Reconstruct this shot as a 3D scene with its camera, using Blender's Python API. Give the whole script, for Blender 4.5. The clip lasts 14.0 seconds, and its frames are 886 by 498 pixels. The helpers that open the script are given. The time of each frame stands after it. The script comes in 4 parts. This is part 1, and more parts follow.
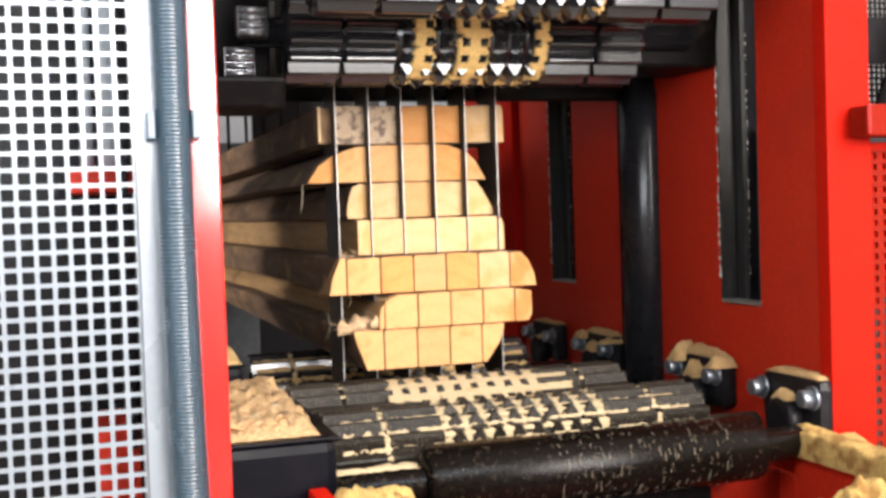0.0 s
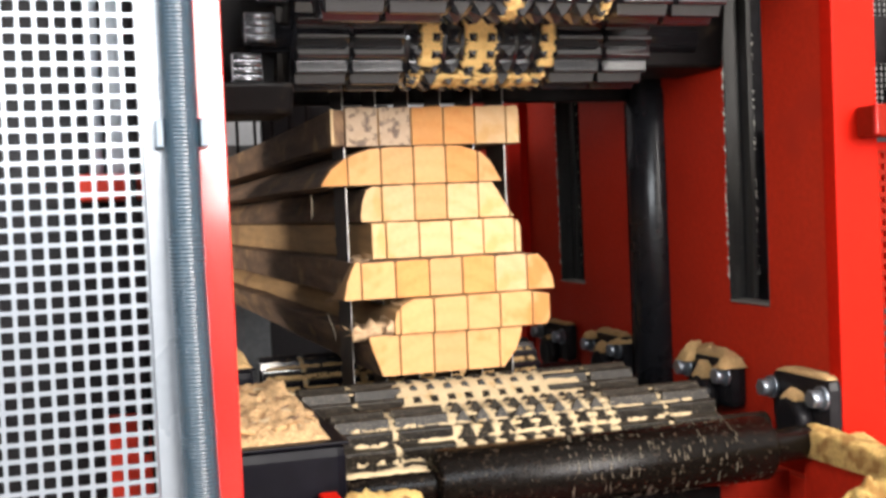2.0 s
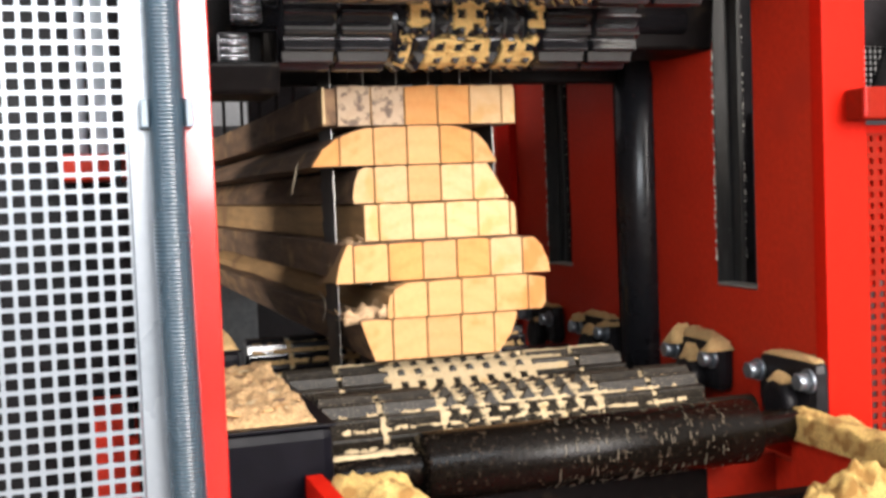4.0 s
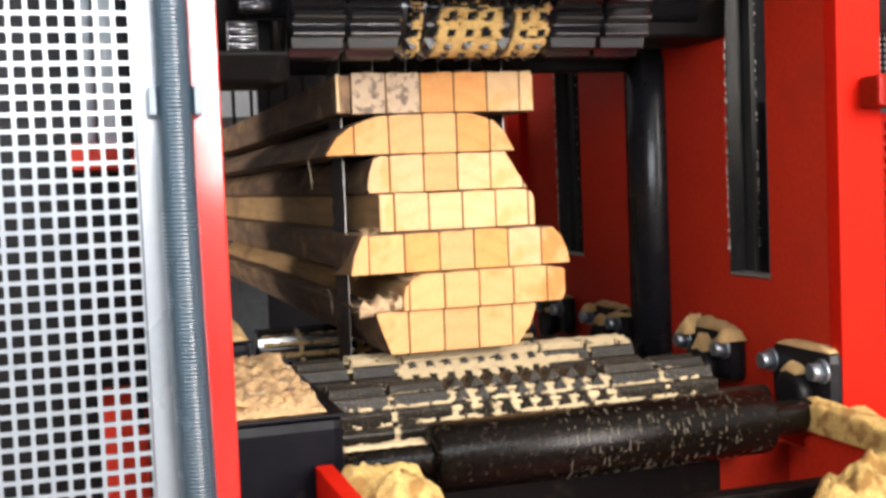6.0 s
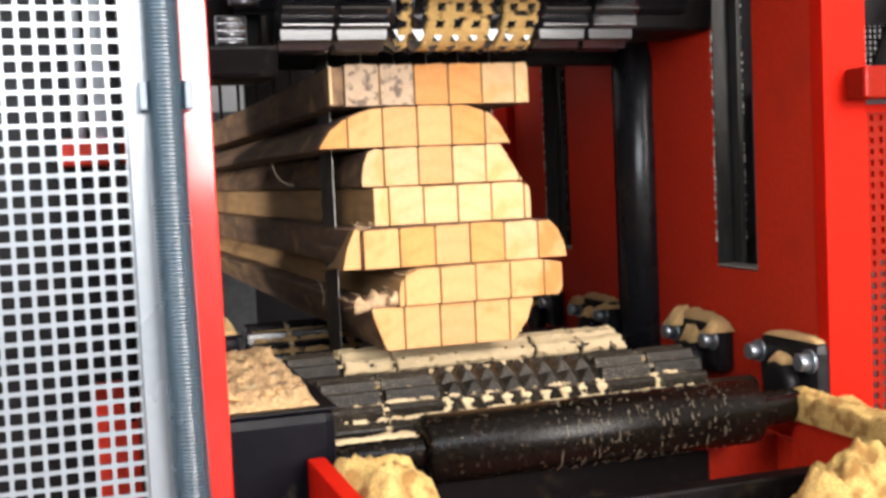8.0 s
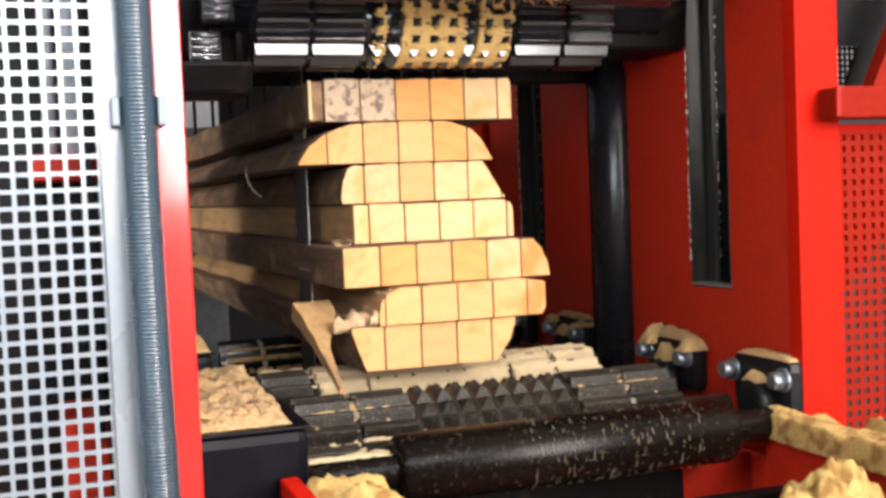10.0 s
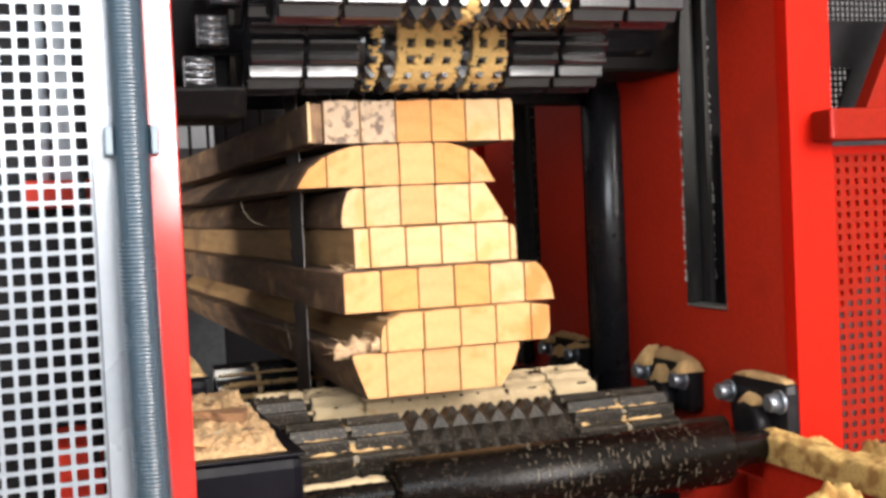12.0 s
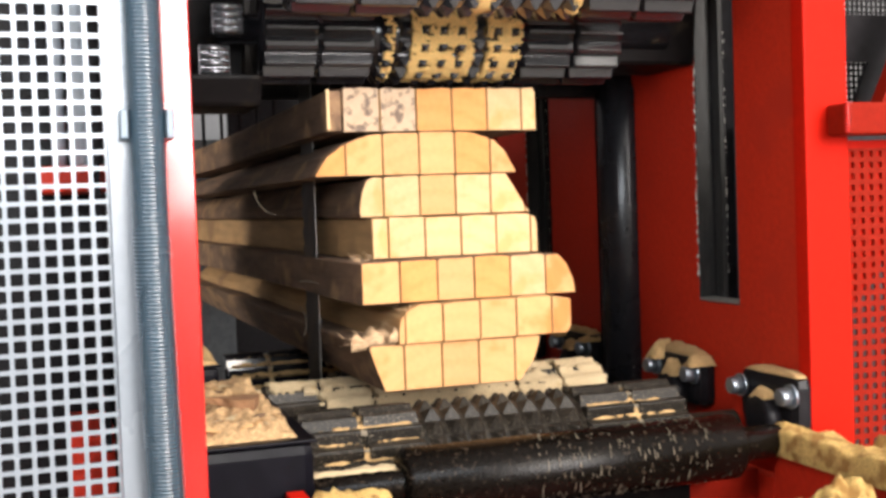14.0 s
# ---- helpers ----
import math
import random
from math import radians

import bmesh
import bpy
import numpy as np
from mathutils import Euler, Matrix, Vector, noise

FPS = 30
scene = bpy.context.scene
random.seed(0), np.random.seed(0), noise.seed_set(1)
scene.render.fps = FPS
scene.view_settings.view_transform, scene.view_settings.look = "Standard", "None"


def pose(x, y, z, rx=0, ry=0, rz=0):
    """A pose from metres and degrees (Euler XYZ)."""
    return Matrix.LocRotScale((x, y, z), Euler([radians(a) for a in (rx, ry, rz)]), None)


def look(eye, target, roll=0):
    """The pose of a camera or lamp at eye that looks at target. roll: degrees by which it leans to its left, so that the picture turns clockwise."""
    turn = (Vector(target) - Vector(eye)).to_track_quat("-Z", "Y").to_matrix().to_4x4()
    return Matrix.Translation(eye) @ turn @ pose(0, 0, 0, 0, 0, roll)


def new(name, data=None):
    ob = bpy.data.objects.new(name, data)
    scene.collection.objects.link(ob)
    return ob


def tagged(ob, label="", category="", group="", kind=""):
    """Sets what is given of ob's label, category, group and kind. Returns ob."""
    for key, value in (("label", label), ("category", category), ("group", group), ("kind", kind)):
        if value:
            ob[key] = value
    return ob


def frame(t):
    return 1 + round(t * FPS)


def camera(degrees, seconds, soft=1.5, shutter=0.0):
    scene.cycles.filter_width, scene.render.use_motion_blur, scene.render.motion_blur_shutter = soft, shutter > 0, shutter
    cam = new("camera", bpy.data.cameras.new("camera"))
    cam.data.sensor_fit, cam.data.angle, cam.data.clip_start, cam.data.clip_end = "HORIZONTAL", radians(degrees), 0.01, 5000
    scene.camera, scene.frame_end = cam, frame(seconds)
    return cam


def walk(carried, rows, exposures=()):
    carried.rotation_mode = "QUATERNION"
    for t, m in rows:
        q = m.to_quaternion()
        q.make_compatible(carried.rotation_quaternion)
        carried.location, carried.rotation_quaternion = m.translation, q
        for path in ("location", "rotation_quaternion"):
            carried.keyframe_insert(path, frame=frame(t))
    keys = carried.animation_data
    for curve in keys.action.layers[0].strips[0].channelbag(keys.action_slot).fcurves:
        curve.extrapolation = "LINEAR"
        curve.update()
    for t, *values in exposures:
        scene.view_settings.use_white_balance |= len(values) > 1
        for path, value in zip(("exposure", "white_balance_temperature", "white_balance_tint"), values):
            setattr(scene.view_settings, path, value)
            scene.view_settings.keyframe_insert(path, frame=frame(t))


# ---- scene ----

# a hand-held camera at chest height before the outfeed of a frame saw
cam = camera(42.8, 14.0, soft=3.2)
PATH = [
    (0, (0.0, 0.004, 1.202), (0.605, 1.91, 1.136), -1.9),
    (0.5, (0.0, -0.001, 1.202), (0.579, 1.912, 1.123), -1.9),
    (1, (-0.002, 0.003, 1.203), (0.581, 1.914, 1.11), -2.0),
    (1.5, (0.002, 0.0, 1.204), (0.582, 1.913, 1.122), -2.6),
    (2, (0.001, -0.001, 1.208), (0.589, 1.91, 1.14), -2.4),
    (2.5, (0.004, 0.001, 1.211), (0.602, 1.908, 1.137), -2.7),
    (3, (0.006, 0.002, 1.212), (0.621, 1.904, 1.137), -2.9),
    (3.5, (0.005, 0.004, 1.21), (0.62, 1.905, 1.121), -2.4),
    (4, (0.003, 0.005, 1.208), (0.61, 1.908, 1.107), -2.2),
    (4.2, (0.007, 0.001, 1.205), (0.599, 1.909, 1.107), -2.3),
    (6.3, (0.004, 0.014, 1.205), (0.593, 1.922, 1.089), -2.3),
    (6.5, (0.001, 0.013, 1.196), (0.606, 1.915, 1.086), -2.2),
    (7, (0.0, 0.016, 1.204), (0.604, 1.919, 1.089), -2.3),
    (7.5, (-0.002, 0.01, 1.203), (0.606, 1.911, 1.082), -2.4),
    (8, (0.0, 0.01, 1.204), (0.611, 1.91, 1.078), -2.6),
    (8.5, (0.002, 0.015, 1.205), (0.653, 1.903, 1.098), -2.6),
    (11, (0.001, 0.014, 1.205), (0.658, 1.901, 1.114), -2.2),
    (11.5, (0.001, 0.015, 1.209), (0.669, 1.899, 1.13), -2.4),
    (12, (0.004, 0.015, 1.214), (0.667, 1.901, 1.144), -2.6),
    (12.5, (0.003, 0.016, 1.213), (0.661, 1.903, 1.136), -2.6),
    (13, (0.003, 0.015, 1.209), (0.649, 1.906, 1.139), -2.4),
    (13.5, (0.0, 0.015, 1.207), (0.646, 1.907, 1.144), -2.0),
    (14, (0.002, 0.015, 1.206), (0.646, 1.908, 1.131), -2.0),
]
walk(cam, [(t, look(eye, target, roll)) for t, eye, target, roll in PATH], exposures=((0.0, 0.32), (1.5, 0.28), (4.0, 0.21), (8.5, 0.16), (14.0, 0.12)))

# ---- light: a dim hall, high-bay lamps and a bright window behind the camera ----
scene.view_settings.exposure = 0.0
hall_world = bpy.data.worlds.new("hall")
hall_world.use_nodes = True
hall_world.node_tree.nodes["Background"].inputs[0].default_value = (0.75, 0.85, 1.0, 1)
hall_world.node_tree.nodes["Background"].inputs[1].default_value = 0.05
scene.world = hall_world


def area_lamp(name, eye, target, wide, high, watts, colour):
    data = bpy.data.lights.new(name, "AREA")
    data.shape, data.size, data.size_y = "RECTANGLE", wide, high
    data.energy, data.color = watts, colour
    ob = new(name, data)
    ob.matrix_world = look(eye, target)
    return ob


# a bank of hall lamps high up before the machine, daylight through a window, and two unseen fills added at the infeed
# and by the guard door
area_lamp("hall_lamp_bank", (2.15, -4.2, 3.75), (0.9, 1.4, 1.2), 2.2, 1.4, 295, (1.0, 0.91, 0.79))
area_lamp("window_daylight", (2.05, -4.9, 2.4), (2.05, 1.0, 2.4), 2.8, 2.3, 610, (1.0, 0.96, 0.94))
# unseen fill added from the left to brighten the plank sides
area_lamp("infeed_fill", (-4.9, 3.4, 2.0), (0.3, 2.6, 1.1), 2.4, 2.0, 150, (1.0, 0.95, 0.88))
# added lamp just above the view, puts the white glare on the door
area_lamp("door_glare_fill", (-0.24, 0.36, 1.425), (-0.24, 1.0, 1.44), 1.1, 0.26, 13.5, (0.88, 0.94, 1.0))


# ---- materials ----
def material(name, base, rough=0.5, metal=0.0, scale=40.0, vary=0.25, bump=0.15, dirt=None, dirt_scale=9.0,
             dirt_at=0.58, random_tint=0.0, coat=0.0, stretch=(1, 1, 1), bump_size=0.002, hue=None, spec=0.5, coat_rough=0.25):
    """Base colour broken up by fine grain and by broad stains, with relief."""
    m = bpy.data.materials.new(name)
    m.use_nodes = True
    n, l = m.node_tree.nodes, m.node_tree.links
    b = n["Principled BSDF"]
    b.inputs["Metallic"].default_value = metal
    b.inputs["Coat Weight"].default_value = coat
    b.inputs["Coat Roughness"].default_value = coat_rough
    b.inputs["Specular IOR Level"].default_value = spec
    tc = n.new("ShaderNodeTexCoord")
    mp = n.new("ShaderNodeMapping")
    mp.inputs["Scale"].default_value = stretch
    l.new(tc.outputs["Object"], mp.inputs[0])
    fine = n.new("ShaderNodeTexNoise")
    fine.inputs["Scale"].default_value = scale
    fine.inputs["Detail"].default_value = 6
    fine.inputs["Roughness"].default_value = 0.65
    broad = n.new("ShaderNodeTexNoise")
    broad.inputs["Scale"].default_value = dirt_scale
    broad.inputs["Detail"].default_value = 4
    l.new(mp.outputs[0], fine.inputs["Vector"])
    l.new(tc.outputs["Object"], broad.inputs["Vector"])
    ramp = n.new("ShaderNodeValToRGB")
    lo = [c * (1 - vary) for c in base]
    hi = [min(1, c * (1 + vary)) for c in (hue or base)]
    ramp.color_ramp.elements[0].position, ramp.color_ramp.elements[0].color = 0.3, (*lo, 1)
    ramp.color_ramp.elements[1].position, ramp.color_ramp.elements[1].color = 0.7, (*hi, 1)
    l.new(fine.outputs["Fac"], ramp.inputs[0])
    out = ramp.outputs[0]
    if dirt:
        mix = n.new("ShaderNodeMix")
        mix.data_type = "RGBA"
        dr = n.new("ShaderNodeValToRGB")
        dr.color_ramp.elements[0].position, dr.color_ramp.elements[1].position = dirt_at, dirt_at + 0.12
        l.new(broad.outputs["Fac"], dr.inputs[0])
        l.new(dr.outputs[0], mix.inputs[0])
        l.new(out, mix.inputs[6])
        mix.inputs[7].default_value = (*dirt, 1)
        out = mix.outputs[2]
    if random_tint:
        info = n.new("ShaderNodeObjectInfo")
        hs = n.new("ShaderNodeHueSaturation")
        mr = n.new("ShaderNodeMapRange")
        mr.inputs[3].default_value, mr.inputs[4].default_value = 1 - random_tint, 1 + random_tint
        l.new(info.outputs["Random"], mr.inputs[0])
        l.new(mr.outputs[0], hs.inputs["Value"])
        l.new(out, hs.inputs["Color"])
        out = hs.outputs[0]
    l.new(out, b.inputs["Base Color"])
    rr = n.new("ShaderNodeMapRange")
    rr.inputs[3].default_value, rr.inputs[4].default_value = max(0.03, rough - 0.12), min(1, rough + 0.15)
    l.new(broad.outputs["Fac"], rr.inputs[0])
    l.new(rr.outputs[0], b.inputs["Roughness"])
    bp = n.new("ShaderNodeBump")
    bp.inputs["Strength"].default_value, bp.inputs["Distance"].default_value = bump, bump_size
    l.new(fine.outputs["Fac"], bp.inputs["Height"])
    l.new(bp.outputs[0], b.inputs["Normal"])
    return m


def end_grain(name, base, ring, stain=None, blot=26, blot_at=0.54):
    """Sawn end of a softwood plank: curved year rings, rough kerf marks and a few stains."""
    m = material(name, base, 0.75, scale=130, vary=0.07, bump=0.35, bump_size=0.001, dirt=stain, dirt_scale=blot,
                 dirt_at=blot_at, random_tint=0.09)
    n, l = m.node_tree.nodes, m.node_tree.links
    b = n["Principled BSDF"]
    src = b.inputs["Base Color"].links[0].from_socket
    tc = n.new("ShaderNodeTexCoord")
    mp = n.new("ShaderNodeMapping")
    mp.inputs["Location"].default_value = (0.03, 0, 0.09)
    mp.inputs["Scale"].default_value = (1, 0.02, 1)
    wv = n.new("ShaderNodeTexWave")
    wv.wave_type, wv.rings_direction = "RINGS", "Y"
    wv.inputs["Scale"].default_value = 13
    wv.inputs["Distortion"].default_value = 1.2
    wv.inputs["Detail Scale"].default_value = 2.5
    l.new(tc.outputs["Object"], mp.inputs[0])
    l.new(mp.outputs[0], wv.inputs["Vector"])
    mix = n.new("ShaderNodeMix")
    mix.data_type, mix.blend_type = "RGBA", "MULTIPLY"
    rp = n.new("ShaderNodeValToRGB")
    rp.color_ramp.elements[0].position, rp.color_ramp.elements[0].color = 0.0, (*ring, 1)
    rp.color_ramp.elements[1].position, rp.color_ramp.elements[1].color = 0.6, (1, 1, 1, 1)
    l.new(wv.outputs["Fac"], rp.inputs[0])
    mix.inputs[0].default_value = 0.45
    l.new(src, mix.inputs[6])
    l.new(rp.outputs[0], mix.inputs[7])
    l.new(mix.outputs[2], b.inputs["Base Color"])
    return m


RED = material("red_enamel", (0.43, 0.0095, 0.0035), 0.5, spec=0.05, scale=120, vary=0.10, bump=0.05, dirt=(0.36, 0.010, 0.005), dirt_at=0.6)
# RED at under half its base colour, for guard, rail, brace and apron end
RED_DARKER = material("darker_red_enamel", (0.20, 0.010, 0.004), 0.5, spec=0.05, scale=120, vary=0.12, bump=0.06, dirt=(0.16, 0.012, 0.006), dirt_at=0.6)
RED_GLOSS = material("glossy_red_enamel", (0.34, 0.005, 0.002), 0.3, spec=0.15, scale=120, vary=0.1, bump=0.03, coat=0.9, coat_rough=0.10)
RED_DULL = material("dull_dusty_red_enamel", (0.44, 0.022, 0.008), 0.5, spec=0.2, scale=120, vary=0.15, bump=0.08, dirt=(0.39, 0.021, 0.009), dirt_at=0.6)
RED_DUSTY = material("dusty_red_enamel", (0.42, 0.02, 0.012), 0.5, scale=60, vary=0.2, bump=0.15, dirt=(0.45, 0.27, 0.1), dirt_at=0.62, dirt_scale=14)
BLACK = material("black_machine_paint", (0.011, 0.010, 0.0115), 0.36, spec=0.12, scale=90, vary=0.3, bump=0.15, dirt=(0.005, 0.004, 0.0035), dirt_at=0.63, dirt_scale=20)
COLUMN = material("glossy_black_column", (0.010, 0.010, 0.012), 0.25, spec=0.2, scale=90, vary=0.3, bump=0.05, coat=0.25, coat_rough=0.16)
ROLLER_STEEL = material("oily_black_roller_steel", (0.009, 0.0083, 0.0098), 0.2, metal=0.0, spec=0.3, scale=140, vary=0.4, bump=0.05, coat=1.0, coat_rough=0.14, dirt=(0.03, 0.022, 0.015), dirt_at=0.6, dirt_scale=45, random_tint=0.25)
LOWER_STEEL = material("dusty_black_roller_steel", (0.012, 0.0095, 0.0075), 0.32, metal=0.0, spec=0.13, scale=240, vary=0.5, bump=0.4, dirt=(0.12, 0.10, 0.072), dirt_at=0.56, dirt_scale=420, random_tint=0.35)
SHAFT_STEEL = material("smooth_dark_roller_steel", (0.0038, 0.0027, 0.0021), 0.22, metal=0.0, spec=0.10, scale=200, vary=0.3, bump=0.2, dirt=(0.035, 0.024, 0.016), dirt_at=0.60, dirt_scale=160)
# darker copy of BLACK: shade put into the colour of front-lit plates
SHADE_BLACK = material("shade_black_plate", (0.004, 0.003, 0.003), 0.45, spec=0.06, scale=90, vary=0.3, bump=0.15, dirt=(0.014, 0.010, 0.007), dirt_at=0.6, dirt_scale=40)
CHAIN = material("polished_dark_chain_steel", (0.16, 0.16, 0.17), 0.22, metal=0.85, scale=120, vary=0.3, bump=0.1)
NAVY = material("dark_blue_box_paint", (0.0022, 0.0019, 0.0038), 0.4, spec=0.07, scale=80, vary=0.3, bump=0.15, dirt=(0.05, 0.04, 0.03), dirt_at=0.66, dirt_scale=25)
EDGE_STEEL = material("pale_edge_steel", (0.36, 0.34, 0.32), 0.4, metal=0.5, scale=200, vary=0.2, bump=0.05)
# blade steel darkened to brown: the shade on the faces is in the colour
BLADE = material("shaded_blade_steel", (0.035, 0.026, 0.021), 0.5, metal=0.1, spec=0.2, scale=30, vary=0.2, bump=0.1, stretch=(1, 1, 8), dirt=(0.10, 0.07, 0.05), dirt_at=0.6)
GALV = material("pale_galvanised_sheet", (0.15, 0.165, 0.185), 0.28, metal=0.0, scale=70, vary=0.06, bump=0.03, coat=1.0, coat_rough=0.14, dirt=(0.13, 0.145, 0.165), dirt_at=0.6)
PIPE = material("pale_blue_pipe_paint", (0.60, 0.66, 0.72), 0.35, scale=70, vary=0.08, bump=0.03)
HOSE = material("blue_grey_hose_plastic", (0.018, 0.034, 0.048), 0.24, coat=0.8, coat_rough=0.12, scale=90, vary=0.15, bump=0.05)
CLIP = material("grey_clip_plastic", (0.085, 0.11, 0.135), 0.4, scale=90, vary=0.1, bump=0.05)
BOLT = material("zinc_bolt_steel", (0.26, 0.29, 0.33), 0.32, metal=0.8, scale=160, vary=0.2, bump=0.1)
DUST = material("packed_sawdust", (0.50, 0.32, 0.14), 0.95, scale=420, vary=0.35, bump=0.9, bump_size=0.004, dirt=(0.42, 0.24, 0.09), dirt_at=0.62, dirt_scale=30)
DUST_CHIPS = material("brown_chip_litter", (0.46, 0.29, 0.14), 0.95, scale=260, vary=0.45, bump=0.9, bump_size=0.005, dirt=(0.20, 0.10, 0.045), dirt_at=0.57, dirt_scale=70)
DUST_YELLOW = material("yellow_sawdust", (0.55, 0.36, 0.115), 0.95, scale=360, vary=0.4, bump=0.9, bump_size=0.005, dirt=(0.30, 0.155, 0.038), dirt_at=0.5, dirt_scale=45)
DUST_PALE = material("fresh_pale_sawdust", (0.52, 0.40, 0.24), 0.95, scale=500, vary=0.25, bump=0.9, bump_size=0.004, dirt=(0.46, 0.31, 0.14), dirt_at=0.62, dirt_scale=40)
DUST_FLECK = material("pale_resin_flecks", (0.55, 0.52, 0.47), 0.5, scale=500, vary=0.3, bump=0.4)
# sawdust of the upper rollers, with warm light put into its colour
DUST_LIT = material("lit_orange_sawdust", (0.80, 0.50, 0.175), 0.9, scale=420, vary=0.3, bump=0.9, bump_size=0.004, dirt=(0.62, 0.33, 0.09), dirt_at=0.6, dirt_scale=40)
GREY_DUST_GLINT = material("grey_sawdust_and_glint", (0.17, 0.14, 0.10), 0.95, scale=500, vary=0.4, bump=0.6, bump_size=0.003)
END = end_grain("sawn_end_grain", (0.485, 0.255, 0.097), (0.93, 0.86, 0.76), stain=(0.42, 0.17, 0.043), blot=15, blot_at=0.52)
END_PALE = end_grain("pale_end_grain", (0.51, 0.32, 0.155), (0.93, 0.86, 0.76), stain=(0.47, 0.27, 0.10))
END_ORANGE = end_grain("orange_end_grain", (0.47, 0.208, 0.056), (0.92, 0.82, 0.7), stain=(0.44, 0.17, 0.045))
END_GREY = end_grain("weathered_end_grain", (0.36, 0.255, 0.165), (0.9, 0.85, 0.8), stain=(0.13, 0.09, 0.065), blot=75, blot_at=0.5)
BARK = material("brown_bark_wane", (0.15, 0.085, 0.048), 0.9, scale=35, vary=0.5, bump=0.9, bump_size=0.006, dirt=(0.30, 0.18, 0.09), dirt_scale=14, dirt_at=0.55, stretch=(1, 0.15, 1))
BARK_RED = material("reddish_bark", (0.19, 0.092, 0.04), 0.8, scale=60, vary=0.35, bump=0.6, bump_size=0.003)
SAWN = material("sawn_plank_side", (0.40, 0.235, 0.10), 0.8, scale=60, vary=0.25, bump=0.4, stretch=(1, 0.08, 1), dirt=(0.27, 0.15, 0.07), dirt_scale=5, dirt_at=0.55)
SPLINT = material("pale_splinter_wood", (0.64, 0.45, 0.24), 0.8, scale=90, vary=0.2, bump=0.4, stretch=(1, 1, 0.1))
TORN = material("torn_wood_fibre", (0.44, 0.29, 0.165), 0.9, scale=160, vary=0.35, bump=0.9, bump_size=0.004, stretch=(0.3, 1, 1), dirt=(0.30, 0.17, 0.09), dirt_scale=60, dirt_at=0.55)
HALL_WALL = material("hall_plaster", (0.72, 0.72, 0.72), 0.9, scale=6, vary=0.15, bump=0.1)
CLADDING = material("grey_wall_cladding", (0.24, 0.25, 0.27), 0.8, scale=6, vary=0.2, bump=0.1)
CONCRETE = material("concrete_floor", (0.22, 0.21, 0.20), 0.8, scale=8, vary=0.3, bump=0.2, dirt=(0.35, 0.25, 0.13), dirt_scale=1.5)
DARK_GREY = material("dark_grey_steel", (0.09, 0.10, 0.11), 0.5, metal=0.3, scale=60, vary=0.25, bump=0.15)
PALE_STEEL = material("worn_guide_steel", (0.03, 0.029, 0.028), 0.4, metal=0.1, spec=0.2, scale=60, vary=0.4, bump=0.3, stretch=(1, 1, 0.2), dirt=(0.16, 0.15, 0.14), dirt_scale=120, dirt_at=0.68)


# ---- building helpers ----
def part(name, bm, mat, parent=None, label=""):
    mesh = bpy.data.meshes.new(name)
    bm.to_mesh(mesh)
    bm.free()
    mesh.materials.append(mat)
    ob = new(name, mesh)
    ob.parent = parent
    if label:
        ob["label"] = label
    return ob


def thing(name, at, label, category, group="", kind=""):
    ob = new(name)
    ob.location = at
    ob.empty_display_size = 0.05
    return tagged(ob, label, category, group, kind)


def box(x0, x1, y0, y1, z0, z1, bevel=0.0, bm=None):
    made = bm or bmesh.new()
    r = bmesh.ops.create_cube(made, size=1, matrix=Matrix.LocRotScale(((x0 + x1) / 2, (y0 + y1) / 2, (z0 + z1) / 2), None, (x1 - x0, y1 - y0, z1 - z0)))
    if bevel:
        edges = list({e for v in r["verts"] for e in v.link_edges})
        bmesh.ops.bevel(made, geom=edges, offset=bevel, segments=2, affect="EDGES", profile=0.6)
    return made


def smooth(bm):
    for f in bm.faces:
        f.smooth = True
    return bm


def turned(profile, axis="X", steps=32, bm=None, at=(0, 0, 0)):
    """A body of revolution: profile of (along, radius) pairs, closed at both ends."""
    made = bm or bmesh.new()
    rings = []
    for a, r in profile:
        ring = []
        for k in range(steps):
            c, s = r * math.cos(2 * math.pi * k / steps), r * math.sin(2 * math.pi * k / steps)
            p = {"X": (a, c, s), "Y": (c, a, s), "Z": (c, s, a)}[axis]
            ring.append(made.verts.new(Vector(p) + Vector(at)))
        rings.append(ring)
    for one, two in zip(rings, rings[1:]):
        for k in range(steps):
            f = made.faces.new((one[k], one[(k + 1) % steps], two[(k + 1) % steps], two[k]))
            f.smooth = True
    made.faces.new(rings[0])
    made.faces.new(rings[-1])
    bmesh.ops.recalc_face_normals(made, faces=made.faces)
    return made


